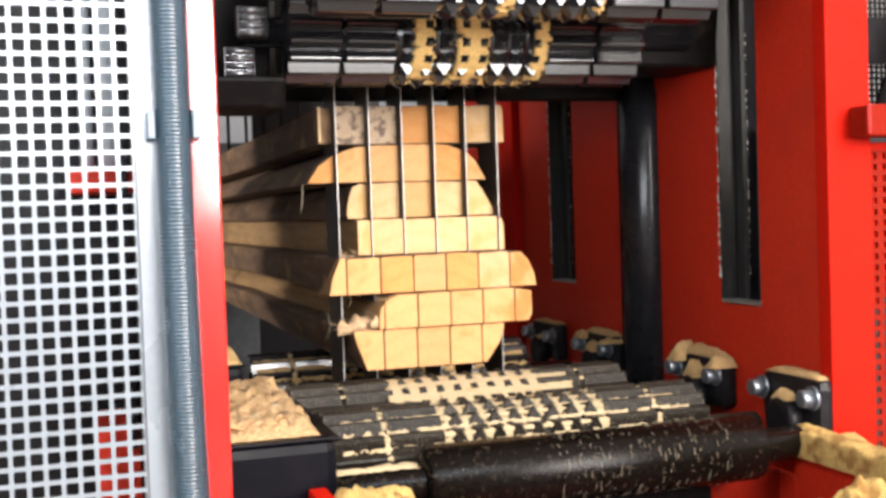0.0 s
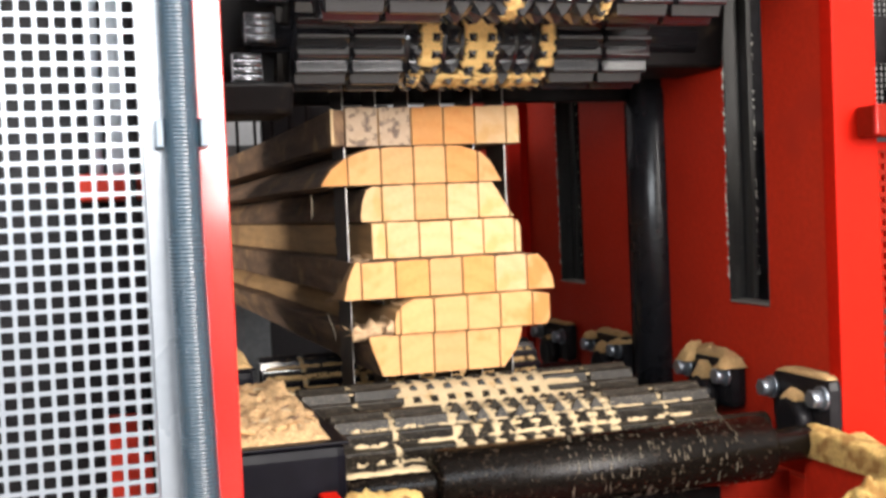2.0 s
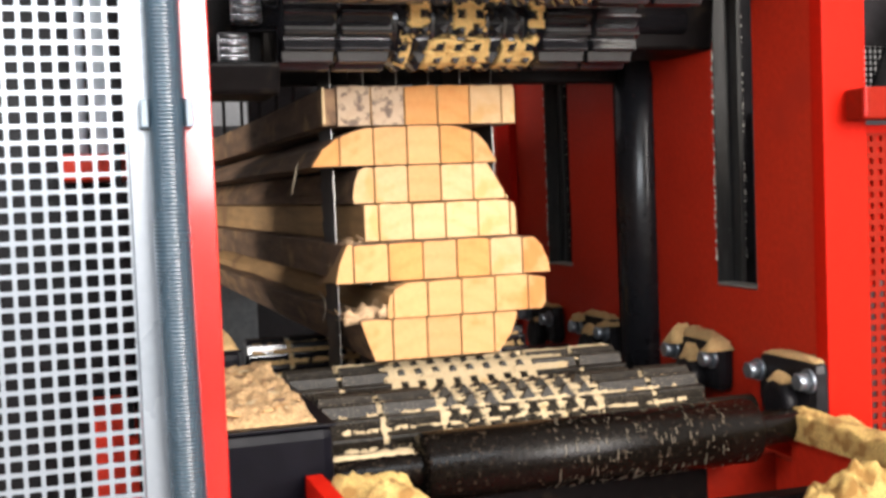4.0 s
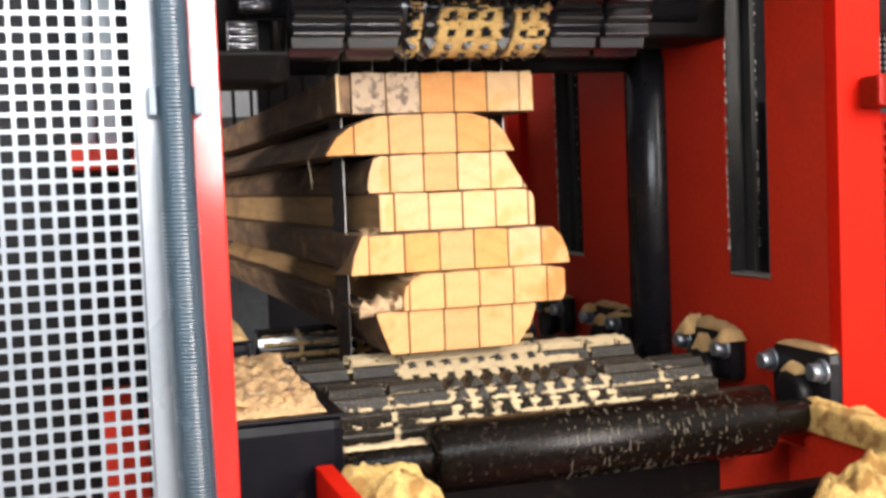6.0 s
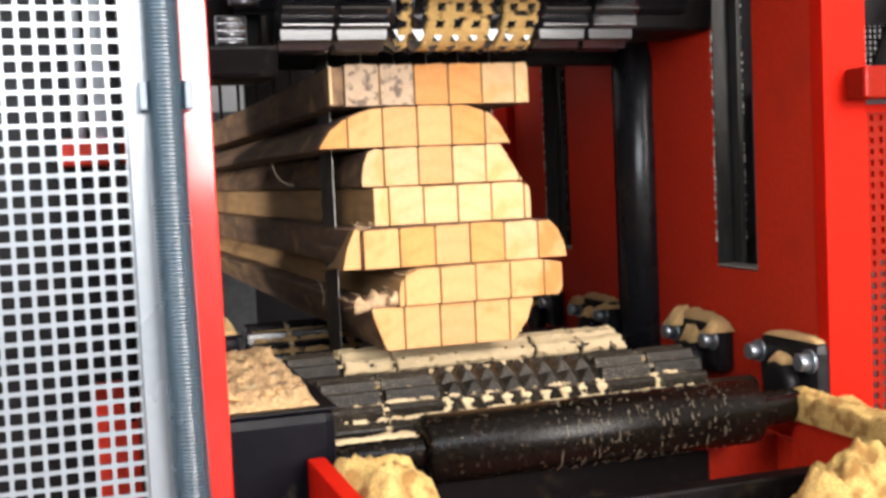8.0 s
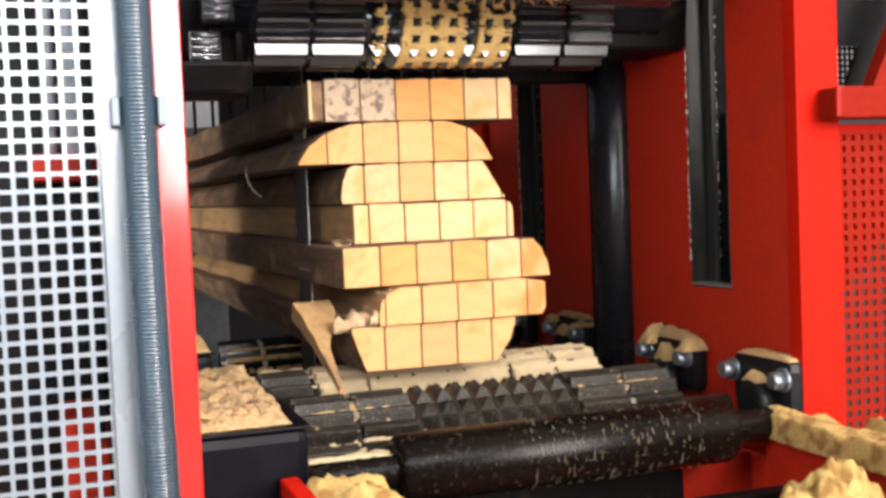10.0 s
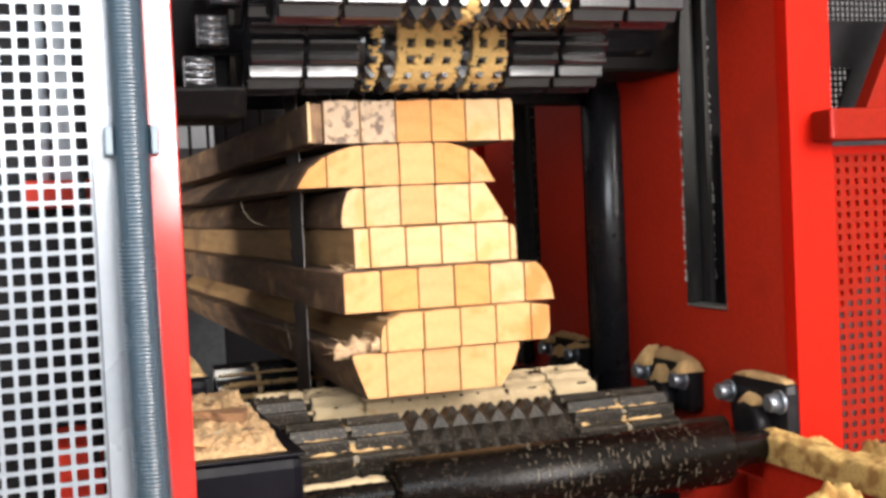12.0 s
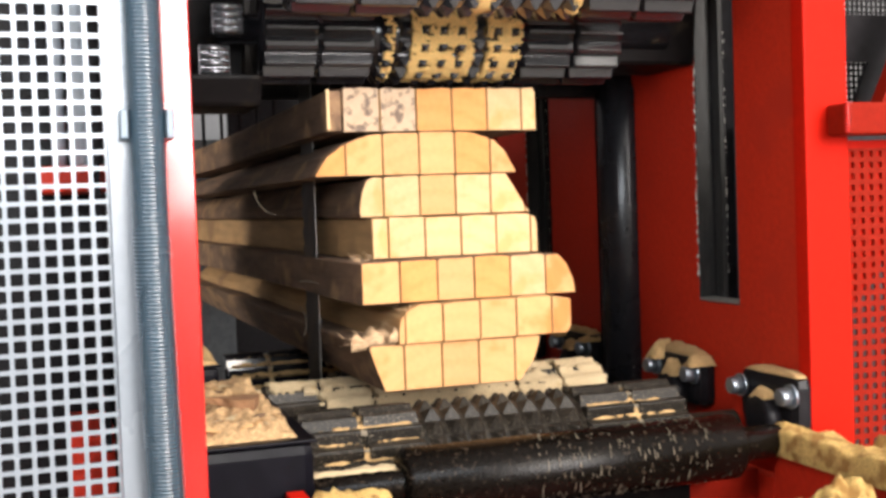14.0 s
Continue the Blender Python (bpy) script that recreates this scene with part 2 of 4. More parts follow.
def heap(x0, x1, y0, y1, z, high, seed, nx=40, ny=30, rough=0.5, edge=0.18, grain=60.0, tilt=0.0, power=1.0):
    """A lumpy pile of loose material with a ragged outline and a flat underside."""
    bm = bmesh.new()
    top, low = [], []
    for j in range(ny + 1):
        top.append([]), low.append([])
        for i in range(nx + 1):
            u, v = i / nx, j / ny
            x, y = x0 + (x1 - x0) * u, y0 + (y1 - y0) * v
            n1 = noise.noise(Vector((x * grain * 0.35 + seed, y * grain * 0.35, seed)))
            n2 = noise.noise(Vector((x * grain, y * grain + seed, seed * 2)))
            n3 = noise.noise(Vector((x * grain * 3, y * grain * 3, seed)))
            ru, rv = min(1, min(u, 1 - u) / edge + 0.10 * n1), min(1, min(v, 1 - v) / edge + 0.10 * n2)
            rim = (math.sin(math.pi / 2 * max(0, ru)) * math.sin(math.pi / 2 * max(0, rv))) ** power
            if i in (0, nx) or j in (0, ny):
                rim = 0
            h = high * rim * (1 + rough * n1 + 0.5 * rough * n2 + 0.22 * rough * n3) + tilt * (u - 0.5)
            wx = (x1 - x0) * 0.03 * n2
            top[-1].append(bm.verts.new((x + wx, y + wx, z + max(0.0004, h))))
            low[-1].append(bm.verts.new((x + wx, y + wx, z)))
    for j in range(ny):
        for i in range(nx):
            bm.faces.new((top[j][i], top[j][i + 1], top[j + 1][i + 1], top[j + 1][i])).smooth = True
            bm.faces.new((low[j][i], low[j + 1][i], low[j + 1][i + 1], low[j][i + 1]))
    for i in range(nx):
        bm.faces.new((low[0][i], low[0][i + 1], top[0][i + 1], top[0][i]))
        bm.faces.new((top[ny][i], top[ny][i + 1], low[ny][i + 1], low[ny][i]))
    for j in range(ny):
        bm.faces.new((top[j][0], top[j + 1][0], low[j + 1][0], low[j][0]))
        bm.faces.new((low[j][nx], low[j + 1][nx], top[j + 1][nx], top[j][nx]))
    return bm


def slab_with_holes(x0, x1, y0, y1, z0, z1, holes):
    """A wall slab, thin along x, with rectangular holes (y0, y1, z0, z1) cut right through."""
    ys = sorted({y0, y1, *[h[0] for h in holes], *[h[1] for h in holes]})
    zs = sorted({z0, z1, *[h[2] for h in holes], *[h[3] for h in holes]})
    bm = bmesh.new()

    def solid(i, j):
        if not (0 <= i < len(ys) - 1 and 0 <= j < len(zs) - 1):
            return False
        cy, cz = (ys[i] + ys[i + 1]) / 2, (zs[j] + zs[j + 1]) / 2
        return not any(h[0] < cy < h[1] and h[2] < cz < h[3] for h in holes)

    def quad(*p):
        bm.faces.new([bm.verts.new(q) for q in p])

    for i in range(len(ys) - 1):
        for j in range(len(zs) - 1):
            if not solid(i, j):
                continue
            a, b, c, d = ys[i], ys[i + 1], zs[j], zs[j + 1]
            quad((x0, a, c), (x0, a, d), (x0, b, d), (x0, b, c))
            quad((x1, a, c), (x1, b, c), (x1, b, d), (x1, a, d))
            if not solid(i - 1, j):
                quad((x0, a, c), (x1, a, c), (x1, a, d), (x0, a, d))
            if not solid(i + 1, j):
                quad((x0, b, c), (x0, b, d), (x1, b, d), (x1, b, c))
            if not solid(i, j - 1):
                quad((x0, a, c), (x0, b, c), (x1, b, c), (x1, a, c))
            if not solid(i, j + 1):
                quad((x0, a, d), (x1, a, d), (x1, b, d), (x0, b, d))
    bmesh.ops.remove_doubles(bm, verts=bm.verts, dist=1e-5)
    bmesh.ops.recalc_face_normals(bm, faces=bm.faces)
    return bm


# ---- the hall ----
def hall():
    tagged(part("floor", box(-5, 6, -5, 8, -0.1, 0), CONCRETE), "grey concrete workshop floor with sawdust stains", "floor", kind="structure")
    tagged(part("wall_north", box(-5, 6, 8, 8.2, 0, 4.6), CLADDING), "grey clad hall wall far behind the saw", "wall", kind="structure")
    tagged(part("wall_south", box(-5, 6, -5.2, -5, 0, 4.6), HALL_WALL), "pale plastered hall wall", "wall", kind="structure")
    tagged(part("wall_west", box(-5.2, -5, -5.2, 8.2, 0, 4.6), HALL_WALL), "pale plastered hall wall", "wall", kind="structure")
    tagged(part("wall_east", box(6, 6.2, -5.2, 8.2, 0, 4.6), HALL_WALL), "pale plastered hall wall", "wall", kind="structure")
    tagged(part("ceiling", box(-5.2, 6.2, -5.2, 8.2, 4.6, 4.8), HALL_WALL), "grey hall ceiling", "ceiling", kind="structure")


hall()

WALL_X = 0.90          # inner face of the saw's right side plate
LEFT_X = 0.10
ROLL_X0, ROLL_X1 = 0.255, 0.745
BLADE_Y = 1.611
BLADE_XS = [0.353 + 0.0494 * k for k in range(6)]


# ---- machine frame ----
def machine_frame():
    m = thing("frame_saw", (0.5, 1.9, 0), "red enamelled steel frame saw with slotted side plates", "sawmill machine")
    inv = Matrix.Translation((-0.5, -1.9, 0))

    def add(name, bm, mat, label=""):
        bm.transform(inv)
        return part(name, bm, mat, m, label)

    slots = [(1.375, 1.480, 1.053, 1.75), (2.000, 2.115, 1.055, 1.75)]
    add("side_plate", slab_with_holes(WALL_X, 0.925, 1.232, 2.7, 0, 2.3, slots), RED_DULL, "red side plate with two upright slots")
    # hidden plate, kept pale as a reflector for the plank sides
    add("side_plate", slab_with_holes(0.075, LEFT_X, 1.232, 2.36, 0, 2.3, slots[:1]), GALV, "unseen pale side plate added to bounce light, with two upright slots")
    add("front_post", box(0.889, 0.953, 1.205, 1.2315, 0.86, 2.3, 0.003), RED, "bright red front post")
    add("front_post", box(0.062, 0.104, 1.205, 1.2315, 0, 2.3, 0.003), RED, "red front post")
    add("cross_beam", box(0.1005, 0.8995, 1.75, 1.95, 1.80, 2.3, 0.006), BLACK, "black cross beam over the saw frame")
    add("rear_cover", box(0.1005, 0.8995, 1.722, 1.748, 1.379, 2.3, 0.003), SHADE_BLACK, "black cover behind the blades")
    add("roof_cover", box(0.05, 0.953, 1.232, 1.748, 1.88, 1.9, 0.003), BLACK, "black roof cover")
    add("base_beam", box(0.1005, 0.8995, 1.30, 2.60, 0.0, 0.45, 0.006), BLACK, "black machine base")
    # added red strip where light falls on the rear of the side plate
    add("rear_lit_strip", box(0.882, 0.8995, 2.27, 2.345, 0.46, 2.3, 0.002), RED, "red strip standing in for the lit rear stretch of the side plate")
    # backdrops added behind the planks: gloom and haze put into their colour
    add("infeed_backdrop", box(0.1005, 0.50, 3.445, 3.47, 0.0, 1.43, 0.002), DARK_GREY, "dark grey backdrop added for the hazy gloom at the infeed")
    add("infeed_backdrop", box(0.5005, 0.8995, 3.445, 3.47, 0.0, 2.3, 0.002), BLACK, "black backdrop added for the gloom at the infeed")
    for k in range(7):
        add("stop_finger", turned([(1.36, 0.004), (2.0, 0.006)], "Z", 10, at=(0.27 + 0.045 * k, 2.9, 0)), BLACK, "thin black hanging finger")
    add("finger_bar", box(0.1005, 0.8995, 2.88, 2.92, 2.0, 2.04), BLACK, "black bar")
    add("slot_backing", box(0.985, 1.0, 1.30, 2.30, 0.95, 1.85), BLACK, "black plate behind the slots")
    add("slot_backing", box(0.04, 0.0485, 1.30, 2.30, 0.95, 1.85), BLACK, "black plate behind the slots")
    # bare cut edges of the slots and the guide behind
    rng = random.Random(31)
    for a, b in ((1.375, 1.480), (2.000, 2.115)):
        add("slot_edge", box(0.9005, 0.926, b - 0.0035, b - 0.0005, 1.0555, 1.749), PALE_STEEL, "bare worn steel slot edge")
        add("slot_sill", box(0.8985, 0.926, a + 0.001, b - 0.004, 1.0555, 1.0585), EDGE_STEEL, "bare steel slot sill")
        add("slot_liner", box(0.9265, 0.97, b - 0.006, b + 0.012, 1.04, 1.80), BLACK)
        add("guide_strip", box(0.9265, 0.934, b - 0.026, b - 0.0065, 1.04, 1.80, 0.001), PALE_STEEL, "worn grey guide strip")
        flecks = bmesh.new()
        for k in range(150):
            near = k % 3 == 0
            x, y = (0.9268, a + 0.030 + rng.gauss(0, 0.0015)) if near else (0.8992, b - rng.uniform(-0.0005, 0.003))
            if near:
                x = 0.9345
                y = b - 0.0265
            z = 1.09 + 0.36 * rng.random() ** 1.2
            r = rng.uniform(0.0006, 0.0022) * (0.7 if near else 1)
            bmesh.ops.create_icosphere(flecks, subdivisions=1, radius=r, matrix=Matrix.Translation((x, y, z)) @ Matrix.Diagonal((0.6, 0.8, rng.uniform(0.7, 1.8), 1)))
        tagged(add("slot_flecks", flecks, DUST_FLECK, "pale flecks stuck along the slot edges"), kind="stuff")
    # saw-frame guide columns
    col = turned([(0.5, 0.041), (1.385, 0.041), (1.40, 0.034), (1.42, 0.034), (1.44, 0.043), (1.80, 0.043)], "Z", 32, at=(0.897, 1.702, 0))
    add("guide_column", col, COLUMN, "glossy black round guide column")
    add("column_bracket", box(0.878, 0.8995, 1.744, 1.765, 0.5, 1.72, 0.004), SHADE_BLACK, "black column bracket")
    # roller arm and its drive chain beside the upper rollers
    for spec in ((0.1005, 0.247, 1.41, 1.52, 1.337, 1.375), (0.757, 0.8945, 1.47, 1.60, 1.40, 1.88), (0.1005, 0.25, 1.54, 1.60, 1.3755, 1.88)):
        arm = box(*spec, 0.005)
        for v in arm.verts:
            if v.co.y < spec[2] + 0.02:
                v.co.y -= 0.35 * min(v.co.z - spec[4], 0.2)
        add("roller_arm", arm, SHADE_BLACK, "black roller arm")
    for k in range(6):
        link = box(0.176 + 0.0165 * k, 0.215 + 0.0165 * k, 1.436 - 0.012 * k, 1.47 - 0.012 * k, 1.378 + 0.049 * k, 1.417 + 0.049 * k, 0.003)
        for q in range(4):
            turned([(0.178 + 0.0165 * k, 0.0045), (0.213 + 0.0165 * k, 0.0045)], "X", 12, link, at=(0, 1.4355 - 0.012 * k, 1.383 + 0.0095 * q + 0.049 * k))
        add("chain_link", link, CHAIN, "glossy black ribbed chain link")
    return m


machine_frame()


# ---- feed rollers ----
RIBS = 18


def feed_roller(name, x, y, z, radius, mat, label):
    """Fluted steel roller: ribs cut by ring grooves, spiked with small pyramids in the middle."""
    r = thing(name, (x, y, z), label, "feed roller", "feed rollers")
    core = radius - 0.0095
    half = (ROLL_X1 - ROLL_X0) / 2
    part("core", turned([(-half - 0.05, 0.02), (-half - 0.001, 0.02), (-half, core), (half, core), (half + 0.001, 0.02), (half + 0.10, 0.02)], "X", 36), mat, r)
    cuts = [(-half, -half + 0.0665), (-half + 0.073, -half + 0.139), (half - 0.139, half - 0.073), (half - 0.0665, half)]
    rib_mesh = tooth_mesh = None
    step = 2 * math.pi / RIBS
    for k in range(RIBS):
        turn = Matrix.Rotation(step * k, 4, "X")
        for a, b in cuts:
            if rib_mesh is None:
                bm = bmesh.new()
                w0, w1, w = 0.0103, 0.0021, (b - a) / 2
                pts = [(-w0, core - 0.001), (w0, core - 0.001), (w1 + 0.0004, radius - 0.0008), (w1 - 0.0008, radius), (-w1 + 0.0008, radius), (-w1 - 0.0004, radius - 0.0008)]
                ends = [[bm.verts.new((sx * (w - (0.0012 if h > core else 0)), p, h)) for p, h in pts] for sx in (-1, 1)]
                for i in range(6):
                    bm.faces.new((ends[0][i], ends[0][(i + 1) % 6], ends[1][(i + 1) % 6], ends[1][i]))
                bm.faces.new(ends[0]), bm.faces.new(ends[1])
                bmesh.ops.recalc_face_normals(bm, faces=bm.faces)
                ob = part("rib", bm, mat, r)
                rib_mesh = ob.data
            else:
                ob = new("rib", rib_mesh)
                ob.parent = r
            ob.matrix_basis = Matrix.Translation(((a + b) / 2, 0, 0)) @ turn
        span = 2 * (half - 0.145)
        for j in range(8):
            if tooth_mesh is None:
                bm = bmesh.new()
                base = [bm.verts.new(p) for p in ((-0.0115, -0.011, core - 0.002), (0.0115, -0.011, core - 0.002), (0.0115, 0.011, core - 0.002), (-0.0115, 0.011, core - 0.002))]
                tip = [bm.verts.new(p) for p in ((-0.0016, -0.0016, radius + 0.001), (0.0016, -0.0016, radius + 0.001), (0.0016, 0.0016, radius + 0.001), (-0.0016, 0.0016, radius + 0.001))]
                for i in range(4):
                    bm.faces.new((base[i], base[(i + 1) % 4], tip[(i + 1) % 4], tip[i]))
                bm.faces.new(tip), bm.faces.new(base)
                bmesh.ops.recalc_face_normals(bm, faces=bm.faces)
                ob = part("tooth", bm, mat, r)
                tooth_mesh = ob.data
            else:
                ob = new("tooth", tooth_mesh)
                ob.parent = r
            ob.matrix_basis = Matrix.Translation((-span / 2 + span * (j + 0.5) / 8, 0, 0)) @ turn
    return r


def roller_dust(r, radius, bands, a0, a1, seed, mat, cover=0.0, wave=0.0, name="sawdust_crust"):
    """Sawdust pressed between the ribs: a ragged shell over bands of the roller, angles in degrees from the front over the top."""
    bm = bmesh.new()
    nx, na = 150, max(40, int((a1 - a0) * 0.42))
    half = (ROLL_X1 - ROLL_X0) / 2
    grid = {}

    def vert(i, j, lift):
        if (i, j, lift) not in grid:
            x = -half + 2 * half * i / nx
            a = radians(a0 + (a1 - a0) * j / na)
            n = noise.noise(Vector((x * 90 + seed, a * 9, seed)))
            rr = radius - 0.004 + 0.0018 * n - wave * math.cos(RIBS * a) if lift else R - 0.013
            grid[(i, j, lift)] = bm.verts.new((x, -rr * math.cos(a), rr * math.sin(a)))
        return grid[(i, j, lift)]

    def keep(i, j):
        if not (0 <= i < nx and 0 <= j < na):
            return False
        x = -half + 2 * half * (i + 0.5) / nx
        a = radians(a0 + (a1 - a0) * (j + 0.5) / na)
        n = noise.noise(Vector((x * 60 + seed, a * 7, 3 + seed))) * 0.85 + noise.noise(Vector((x * 190, a * 24 + seed, 9))) * 0.5
        inside = max([min((x + 0.5 - b0) / 0.006, (b1 - x - 0.5) / 0.006, 1) for b0, b1 in bands])
        end = min(j, na - 1 - j) / 7
        return min(inside, end) + n + cover > 0.45

    for i in range(nx):
        for j in range(na):
            if not keep(i, j):
                continue
            bm.faces.new((vert(i, j, 1), vert(i + 1, j, 1), vert(i + 1, j + 1, 1), vert(i, j + 1, 1))).smooth = True
            for (di, dj), (p, q) in (((-1, 0), ((i, j + 1), (i, j))), ((1, 0), ((i + 1, j), (i + 1, j + 1))), ((0, -1), ((i, j), (i + 1, j))), ((0, 1), ((i + 1, j + 1), (i, j + 1)))):
                if not keep(i + di, j + dj):
                    bm.faces.new((vert(*p, 1), vert(*p, 0), vert(*q, 0), vert(*q, 1)))
    ob = tagged(part(name, bm, mat, r, "caked pale sawdust"), kind="stuff")
    return ob


def valley_lines(r, radius, x0, x1, first, last, seed, mat):
    """Lines of sawdust and painted glints lying in the valleys between the ribs, ragged and broken."""
    bm = bmesh.new()
    core = radius - 0.0095
    nx = 170
    for k in range(RIBS):
        a = 2 * math.pi * (k + 0.5) / RIBS
        deg = math.degrees(a)
        if not first <= deg <= last:
            continue
        row = []
        for i in range(nx + 1):
            x = x0 + (x1 - x0) * i / nx - 0.5
            n = noise.noise(Vector((x * 45, k * 5.0, seed))) + 0.6 * noise.noise(Vector((x * 160, k * 3.0, seed)))
            w = 0.0026 + 0.0030 * n
            row.append(None if w < 0.0009 else [bm.verts.new((x, (core + h) * math.cos(a + sgn * w / core), (core + h) * math.sin(a + sgn * w / core)))
                                                for sgn, h in ((-1, 0.0034 + 0.35 * w), (0, 0.0048 + 0.45 * w), (1, 0.0034 + 0.35 * w))])
        for p, q in zip(row, row[1:]):
            if p and q:
                for i in range(2):
                    bm.faces.new((p[i], p[i + 1], q[i + 1], q[i])).smooth = True
    tagged(part("pale_seam", bm, mat, r, "broken pale seams between the ribs, of sawdust and painted glints"), kind="stuff")


R = 0.070
LOW_Z = 0.972 - R
UP_Z = 1.371 + R
lower_a = feed_roller("feed_roller", 0.5, 1.53, LOW_Z, R, LOWER_STEEL, "black spiked lower feed roller caked with pale sawdust")
lower_b = feed_roller("feed_roller", 0.5, 1.314, LOW_Z, R, LOWER_STEEL, "black spiked lower feed roller dusted with sawdust")
lower_c = feed_roller("feed_roller", 0.5, 1.918, LOW_Z, R, ROLLER_STEEL, "black fluted feed roller behind the blades")
upper_a = feed_roller("feed_roller", 0.5, 1.47, UP_Z, R, ROLLER_STEEL, "glossy black spiked upper feed roller pressing on the planks")
upper_b = feed_roller("feed_roller", 0.5, 1.255, 1.425 + R, R, ROLLER_STEEL, "glossy black spiked upper feed roller, raised clear")
roller_dust(upper_a, R, [(0.415, 0.445), (0.475, 0.522), (0.582, 0.605)], 5, 120, 3.0, DUST_LIT, 0.1)
roller_dust(upper_a, R, [(0.405, 0.425), (0.44, 0.535), (0.545, 0.60)], -190, 12, 4.0, DUST_LIT, -0.27)
roller_dust(upper_b, R, [(0.46, 0.49), (0.58, 0.60)], -190, 120, 5.0, DUST_LIT, -0.35)
BETWEEN_GROOVES = [(0.262, 0.3215), (0.3295, 0.393), (0.400, 0.602), (0.607, 0.6705), (0.6785, 0.742)]
roller_dust(lower_a, R, [(0.385, 0.66)], -75, 60, 7.0, DUST_PALE, 0.05)
roller_dust(lower_a, R + 0.0036, BETWEEN_GROOVES[1:], 55, 150, 7.5, DUST_PALE, 0.5, 0.0012)
roller_dust(lower_a, R + 0.0055, BETWEEN_GROOVES, 145, 250, 7.8, DUST_PALE, 0.2, 0.0028)
roller_dust(lower_b, R - 0.0036, [(0.27, 0.73)], -75, 75, 8.0, DUST_PALE, -0.47)
roller_dust(lower_b, R - 0.0045, [(0.27, 0.39), (0.61, 0.73)], 70, 250, 8.5, DUST, -0.4)
roller_dust(lower_c, R - 0.0022, [(0.26, 0.74)], -75, 250, 9.0, DUST, -0.3)

valley_lines(lower_a, R, 0.258, 0.742, 0, 360, 1.0, DUST_PALE)
valley_lines(lower_b, R, 0.258, 0.742, 115, 260, 2.0, DUST_PALE)
# grey lines at both ends paint the thin glints of the ribs
valley_lines(lower_b, R, 0.258, 0.393, 0, 114, 2.5, GREY_DUST_GLINT)
valley_lines(lower_b, R, 0.607, 0.742, 0, 114, 2.7, GREY_DUST_GLINT)
valley_lines(lower_c, R, 0.258, 0.742, 0, 360, 3.0, DUST_PALE)


def smooth_roller():
    r = thing("guide_roller", (0.555, 1.19, 0.905), "smooth dark steel roller with stepped shaft ends, dust-spattered", "roller")
    part("roller_body", turned([(-0.212, 0.020), (-0.211, 0.034), (-0.206, 0.039), (0.204, 0.039), (0.21, 0.034), (0.211, 0.02)], "X", 48), SHAFT_STEEL, r)
    part("shaft", turned([(-0.325, 0.0), (-0.3249, 0.018), (-0.322, 0.0205), (0.270, 0.0205), (0.273, 0.018), (0.2731, 0.0)], "X", 32), SHAFT_STEEL, r, "turned shaft")
    # flecks of sawdust stuck on in rings
    rng = random.Random(9)
    bm = bmesh.new()
    for k in range(210):
        ring = rng.randrange(11)
        x = -0.205 + 0.41 * rng.random() if rng.random() < 0.08 else -0.055 + 0.0205 * ring + rng.gauss(0, 0.004)
        a = radians(rng.uniform(-75, 100))
        w, h = rng.uniform(0.0002, 0.0006), rng.uniform(0.0005, 0.0022) * rng.choice((0.5, 1.0, 2.6, 3.6))
        if abs(x) > 0.203:
            continue
        spin = Matrix.Rotation(-a, 4, "X") @ Matrix.Translation((x, -0.0392, 0))
        quad = [bm.verts.new(spin @ Vector(p)) for p in ((-w, -0.0003, -h * 0.6), (w * 0.6, -0.0006, -h), (w, -0.0004, h * 0.5), (-w * 0.4, -0.0007, h))]
        bm.faces.new(quad)
        foot = [bm.verts.new(v.co * 1.0 + Vector((0, 0.0006 * math.cos(a), -0.0006 * math.sin(a)))) for v in quad]
        for i in range(4):
            bm.faces.new((quad[i], foot[i], foot[(i + 1) % 4], quad[(i + 1) % 4]))
    tagged(part("dust_spatter", bm, GREY_DUST_GLINT, r, "stuck flecks of sawdust"), kind="stuff")
    # dust lying along the thin shaft end
    ridge = heap(-0.318, -0.214, -0.008, 0.008, 0.0188, 0.004, 21.0, 40, 8, 0.9, 0.2, 120, 0, 0.6)
    tagged(part("dust_ridge", ridge, DUST_PALE, r, "line of sawdust on the shaft"), kind="stuff")
    return r


guide = smooth_roller()


def bearing(y, z, label):
    """Flange bearing on the side plate: lozenge housing, hub and two hexagon bolts."""
    b = thing("flange_bearing", (WALL_X, y, z), label, "bearing", "roller bearings")
    bm = box(-0.030, -0.0005, -0.064, 0.066, -0.050, 0.024, 0.014)
    part("housing", bm, BLACK, b)
    part("hub", turned([(-0.050, 0.018), (-0.049, 0.027), (-0.046, 0.030), (-0.030, 0.031)], "X", 28, at=(0, 0, -0.034)), BLACK, b)
    for dy in (-0.051, 0.059):
        bolt = part("bolt", turned([(-0.050, 0.0105), (-0.048, 0.0122), (-0.0345, 0.0122)], "X", 6, at=(0, dy, 0.0)), BOLT, b, "zinc hexagon bolt")
        part("washer", turned([(-0.0342, 0.0155), (-0.0302, 0.0155)], "X", 20, at=(0, dy, 0.0)), BOLT, bolt, "flat zinc washer")
    return b


